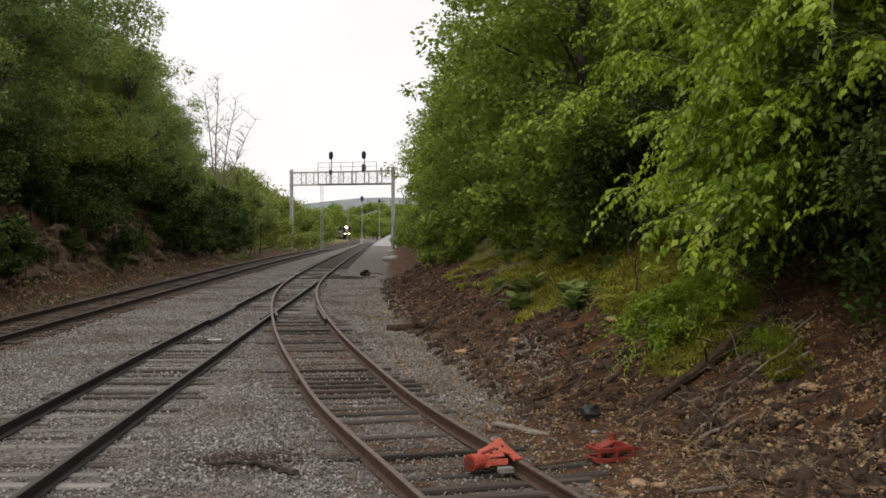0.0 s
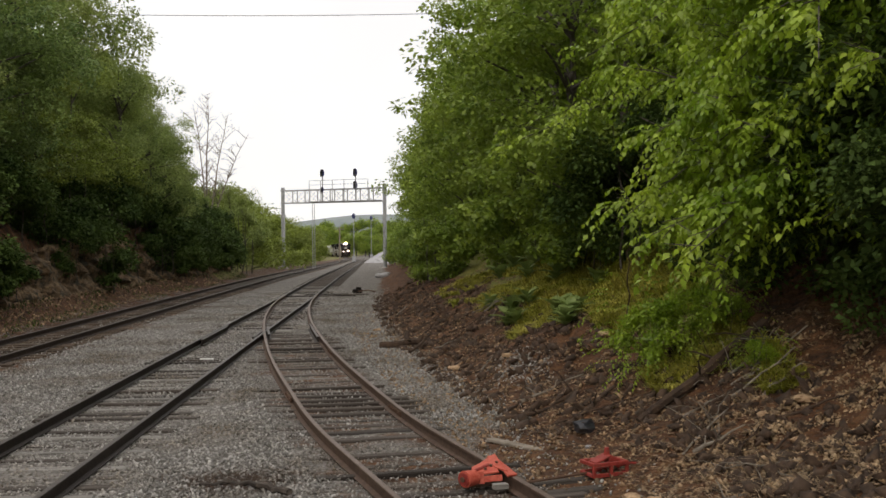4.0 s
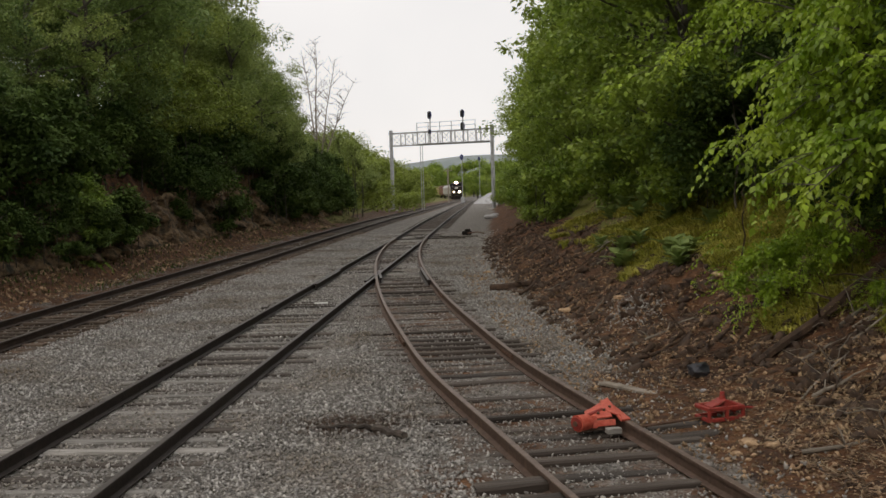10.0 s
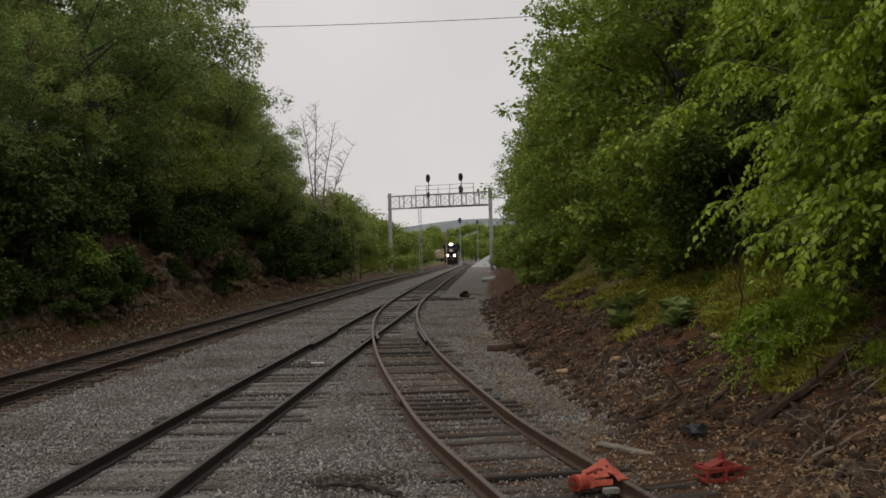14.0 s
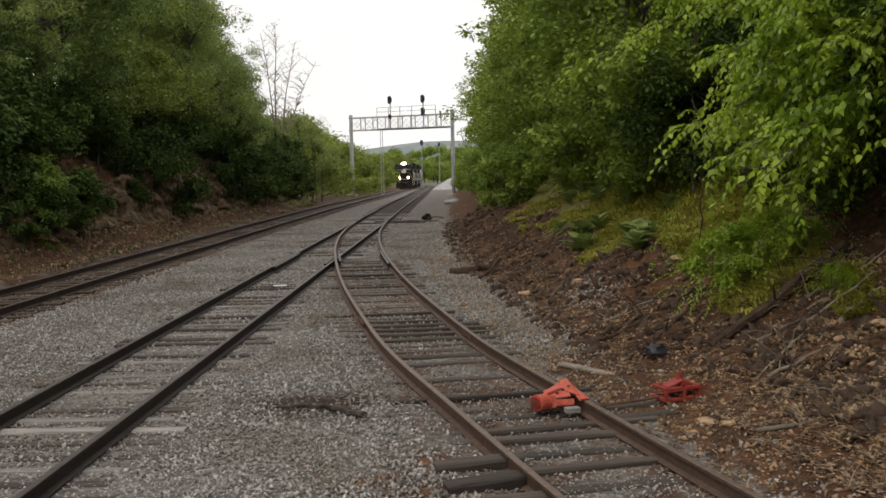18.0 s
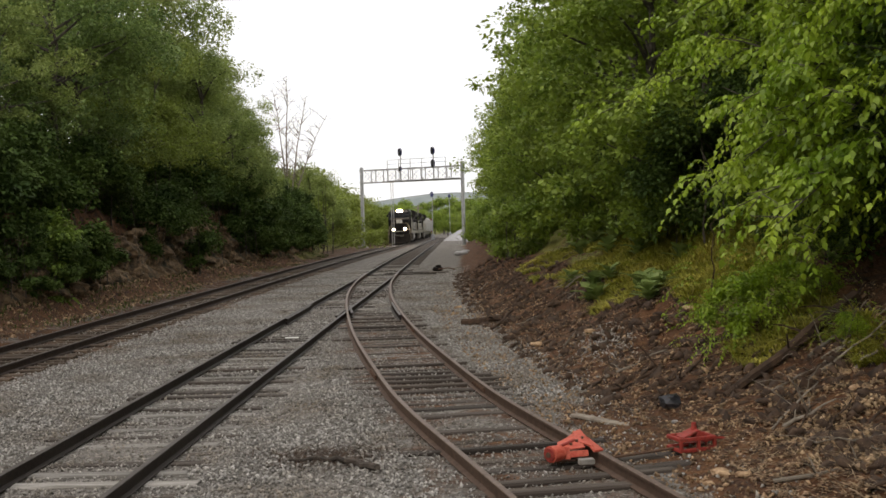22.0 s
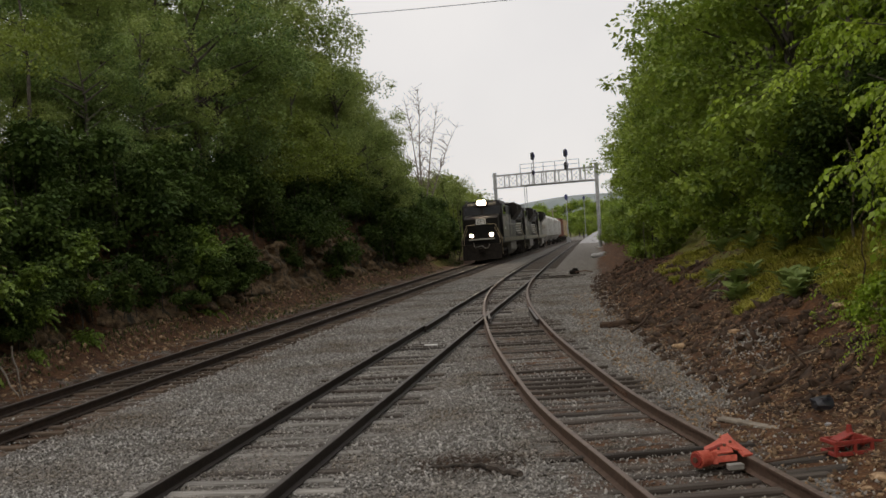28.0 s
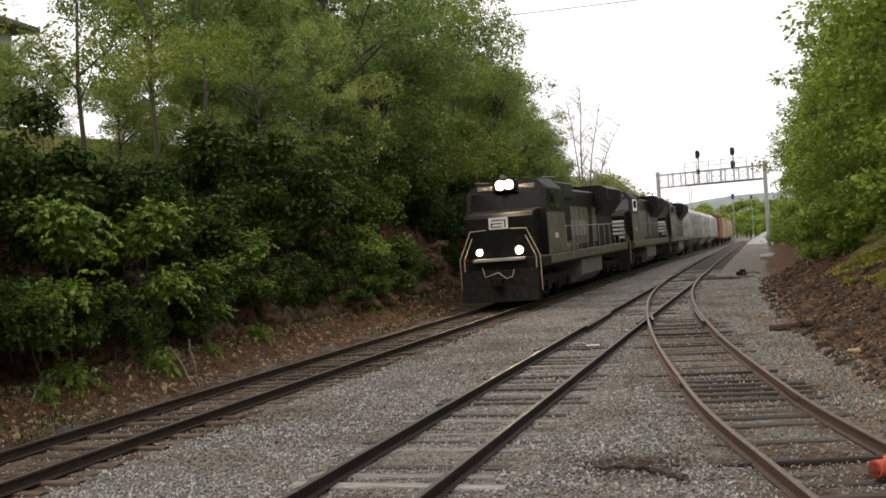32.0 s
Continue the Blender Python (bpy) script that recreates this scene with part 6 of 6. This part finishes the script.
stick("branch", "dark branch leaning on the bank", [(2.21, 15.3, 0.04), (3.0, 16.0, 0.08)], 0.045, 0.025, M["rot_wood"], 5, 5)
stick("branch", "thin pale branch among dry stalks", [(3.2, 11.9, 0.03), (3.6, 11.3, 0.08), (3.75, 10.7, 0.05)], 0.01, 0.005, M["dead_wood"], 6, 5)
stick("branch", "bent pale sapling stem lying on the bank", [(3.5, 12.9, 0.04), (3.6, 13.0, 0.2), (3.85, 13.1, 0.34)], 0.009, 0.006, M["dead_wood"], 7, 3)
stick("branch", "dark broken branch in the ballast", [(-2.6, 12.7, 0.03), (-2.27, 12.75, 0.05), (-1.9, 12.6, 0.04)], 0.022, 0.034, M["tie"], 8, 0)
stick("branch", "short dark stick end in the ballast", [(-1.86, 12.55, 0.05), (-1.46, 12.05, 0.06)], 0.045, 0.045, M["tie"], 9, 0)
stick("fallen_log", "short dark log at the edge of the gravel", [(-0.7, 28.0, 0.08), (0.35, 27.5, 0.1)], 0.10, 0.08, M["rot_wood"], 10, 3, "log")
stick("branch", "dark stick on the turned earth", [(0.05, 25.9, 0.05), (0.6, 27.2, 0.25)], 0.04, 0.03, M["rot_wood"], 11, 2)
stick("branch", "bleached fallen branch below the cut", [(-13.4, 20.9, 0.15), (-12.0, 19.55, 0.03)], 0.028, 0.014, M["dead_wood"], 12, 3)
stick("branch", "bleached fallen branch below the cut", [(-13.3, 21.5, 0.3), (-11.95, 19.6, 0.03)], 0.022, 0.012, M["dead_wood"], 13, 3)
stick("branch", "grey dead twig below the cut", [(-12.9, 15.5, 0.0), (-12.85, 15.6, 0.4), (-12.7, 15.7, 0.7)], 0.015, 0.008, M["dead_wood"], 14, 3)
# Low dark debris beside the turnout, built from head blocks, lumps and rods.
sw = thing("switch_stand", pose(-2.35, 53.8, grade(53.8) - 0.2), "low dark debris and head-block ties beside the turnout", "switch stand")
part("head_block", bx(-1.2, 0.6, -0.32, -0.08, -0.08, 0.05, 0.01), M["tie"], sw)
part("head_block", bx(-1.2, 0.6, 0.12, 0.36, -0.08, 0.05, 0.01), M["tie"], sw)
part("stand_body", bx(-0.2, 0.3, -0.16, 0.18, 0.1, 0.3, 0.05), M["under"], sw)
part("stand_cover", bx(-0.05, 0.24, -0.12, 0.14, 0.3, 0.4, 0.04), M["under"], sw)
part("throw_lever", tb([(0.1, -0.3, 0.2), (0.6, -0.34, 0.26), (0.95, -0.3, 0.16)], 0.03, 0.025, 7), M["plate"], sw)
part("throw_rod", tb([(-0.4, 0, 0.06), (-2.6, 0, 0.04)], 0.025, 0.025, 7), M["under"], sw)
for k in range(64):
    rr = random.Random(300 + k)
    yy = rr.uniform(9, 40)
    xx = toe_x(yy) + rr.uniform(-0.2, 2.6)
    aa = rr.uniform(-0.6, 1.2)
    ll = rr.uniform(0.3, 0.8) if k % 3 else rr.uniform(0.8, 1.7)
    stick("branch", "weathered stick lying on the earth bank", [(xx, yy, 0.02), (xx + ll * math.cos(aa), yy + ll * math.sin(aa), rr.uniform(0.02, 0.16))], rr.uniform(0.012, 0.032), 0.008, M["rot_wood"] if rr.random() < 0.6 else M["dead_wood"], 400 + k, rr.randrange(4))


def lump(name, label, category, x, y, size, material, seed, dz=0.0):
    bm = bmesh.new()
    bmesh.ops.create_icosphere(bm, subdivisions=2, radius=1)
    for v in bm.verts:
        v.co *= 1 + 0.35 * noise.noise(v.co * 1.7 + Vector((seed, 0, 0))) + 0.12 * noise.noise(v.co * 5 + Vector((0, seed, 0)))
        v.co = Vector((v.co.x * size[0], v.co.y * size[1], v.co.z * size[2]))
    o = obj(name, bm, material)
    o.matrix_world = pose(x, y, ground_z(x, y) + size[2] * 0.6 + dz, 0, 0, seed * 40)
    return tagged(o, label, category)


def left_stone_place(r):
    y = 11 + 60 * r.random() ** 1.4
    x = cut_x(y) + r.uniform(-1.1, 0.5)
    return (x, y, ground_z(x, y) + 0.0, 1.0)


stones("fallen_stones", "brown rock fragments fallen from the cut", 5000, left_stone_place, lambda r: 0.02 + 0.09 * r.random() ** 3, M["stone_dirt"], 36)

lump("plastic_bag", "crumpled black plastic sheet on the bank", "rubbish", 2.34, 14.81, (0.2, 0.16, 0.11), M["blacktarp"], 2)
for k, (x, y, s) in enumerate(((2.29, 14.15, 0.06), (0.98, 22.3, 0.16), (-1.47, 79.0, 0.5), (-1.2, 84.0, 0.4), (0.15, 26.6, 0.1), (2.3, 11.6, 0.11), (2.5, 11.4, 0.08), (2.1, 11.3, 0.07), (-0.88, 13.7, 0.035), (-2.19, 9.5, 0.04), (4.3, 11.9, 0.1), (4.6, 12.6, 0.12), (4.2, 12.9, 0.09), (3.6, 20.0, 0.14), (1.9, 21.0, 0.12), (-0.9, 33.0, 0.12))):
    lump("rock", "pale angular stone lying loose on the earth", "stone", x, y, (s * 1.1, s * 0.8, s * 0.42), M["gravel_pile"] if k in (0, 2, 3, 4, 8, 9) else M["stone_dirt"], k + 3)
for k, (x, y, ln, turn) in enumerate(((-0.18, 10.02, 0.85, 8), (-0.12, 9.42, 0.75, 16), (0.05, 8.85, 0.9, 12))):
    bm = bmesh.new()
    bm.from_mesh(TIES["dark"][k])
    bmesh.ops.scale(bm, vec=(ln / 2.6, 1, 1), verts=bm.verts)
    o = obj("tie_end", bm, M["tie"])
    o.matrix_world = pose(x, y, ground_z(x, y) + 0.09, 2, -3, turn)
    tagged(o, "dark rotten tie end sticking out of the ballast", "railway tie")
plank = obj("plank", bx(-0.55, 0.55, -0.07, 0.07, 0, 0.045, 0.008), M["dead_wood"])
plank.matrix_world = pose(1.42, 14.72, ground_z(1.42, 14.72) + 0.005, 0, 2, -46)
tagged(plank, "bleached grey plank lying beside the siding", "plank")
slip = obj("paper_scrap", bx(-0.16, 0.16, -0.07, 0.07, 0, 0.02, 0.004), M["white"])
slip.matrix_world = pose(-4.8, 25.7, -0.168, 2, 1, 12)
tagged(slip, "small white scrap lying between the rails", "litter")


def motions():
    times = [0, 2, 4, 6, 8, 10, 12, 14, 16, 18, 20, 22, 24, 26, 28, 30, 32]
    back = 0.0
    for car, length in TRAIN:
        rows = []
        for t in times:
            s = float(np.interp(front_y(t), LINE_Y, LINE_S)) + back
            rows.append((t, car_pose(s, length - 0.6)))
        walk(car, rows)
        back += length


motions()
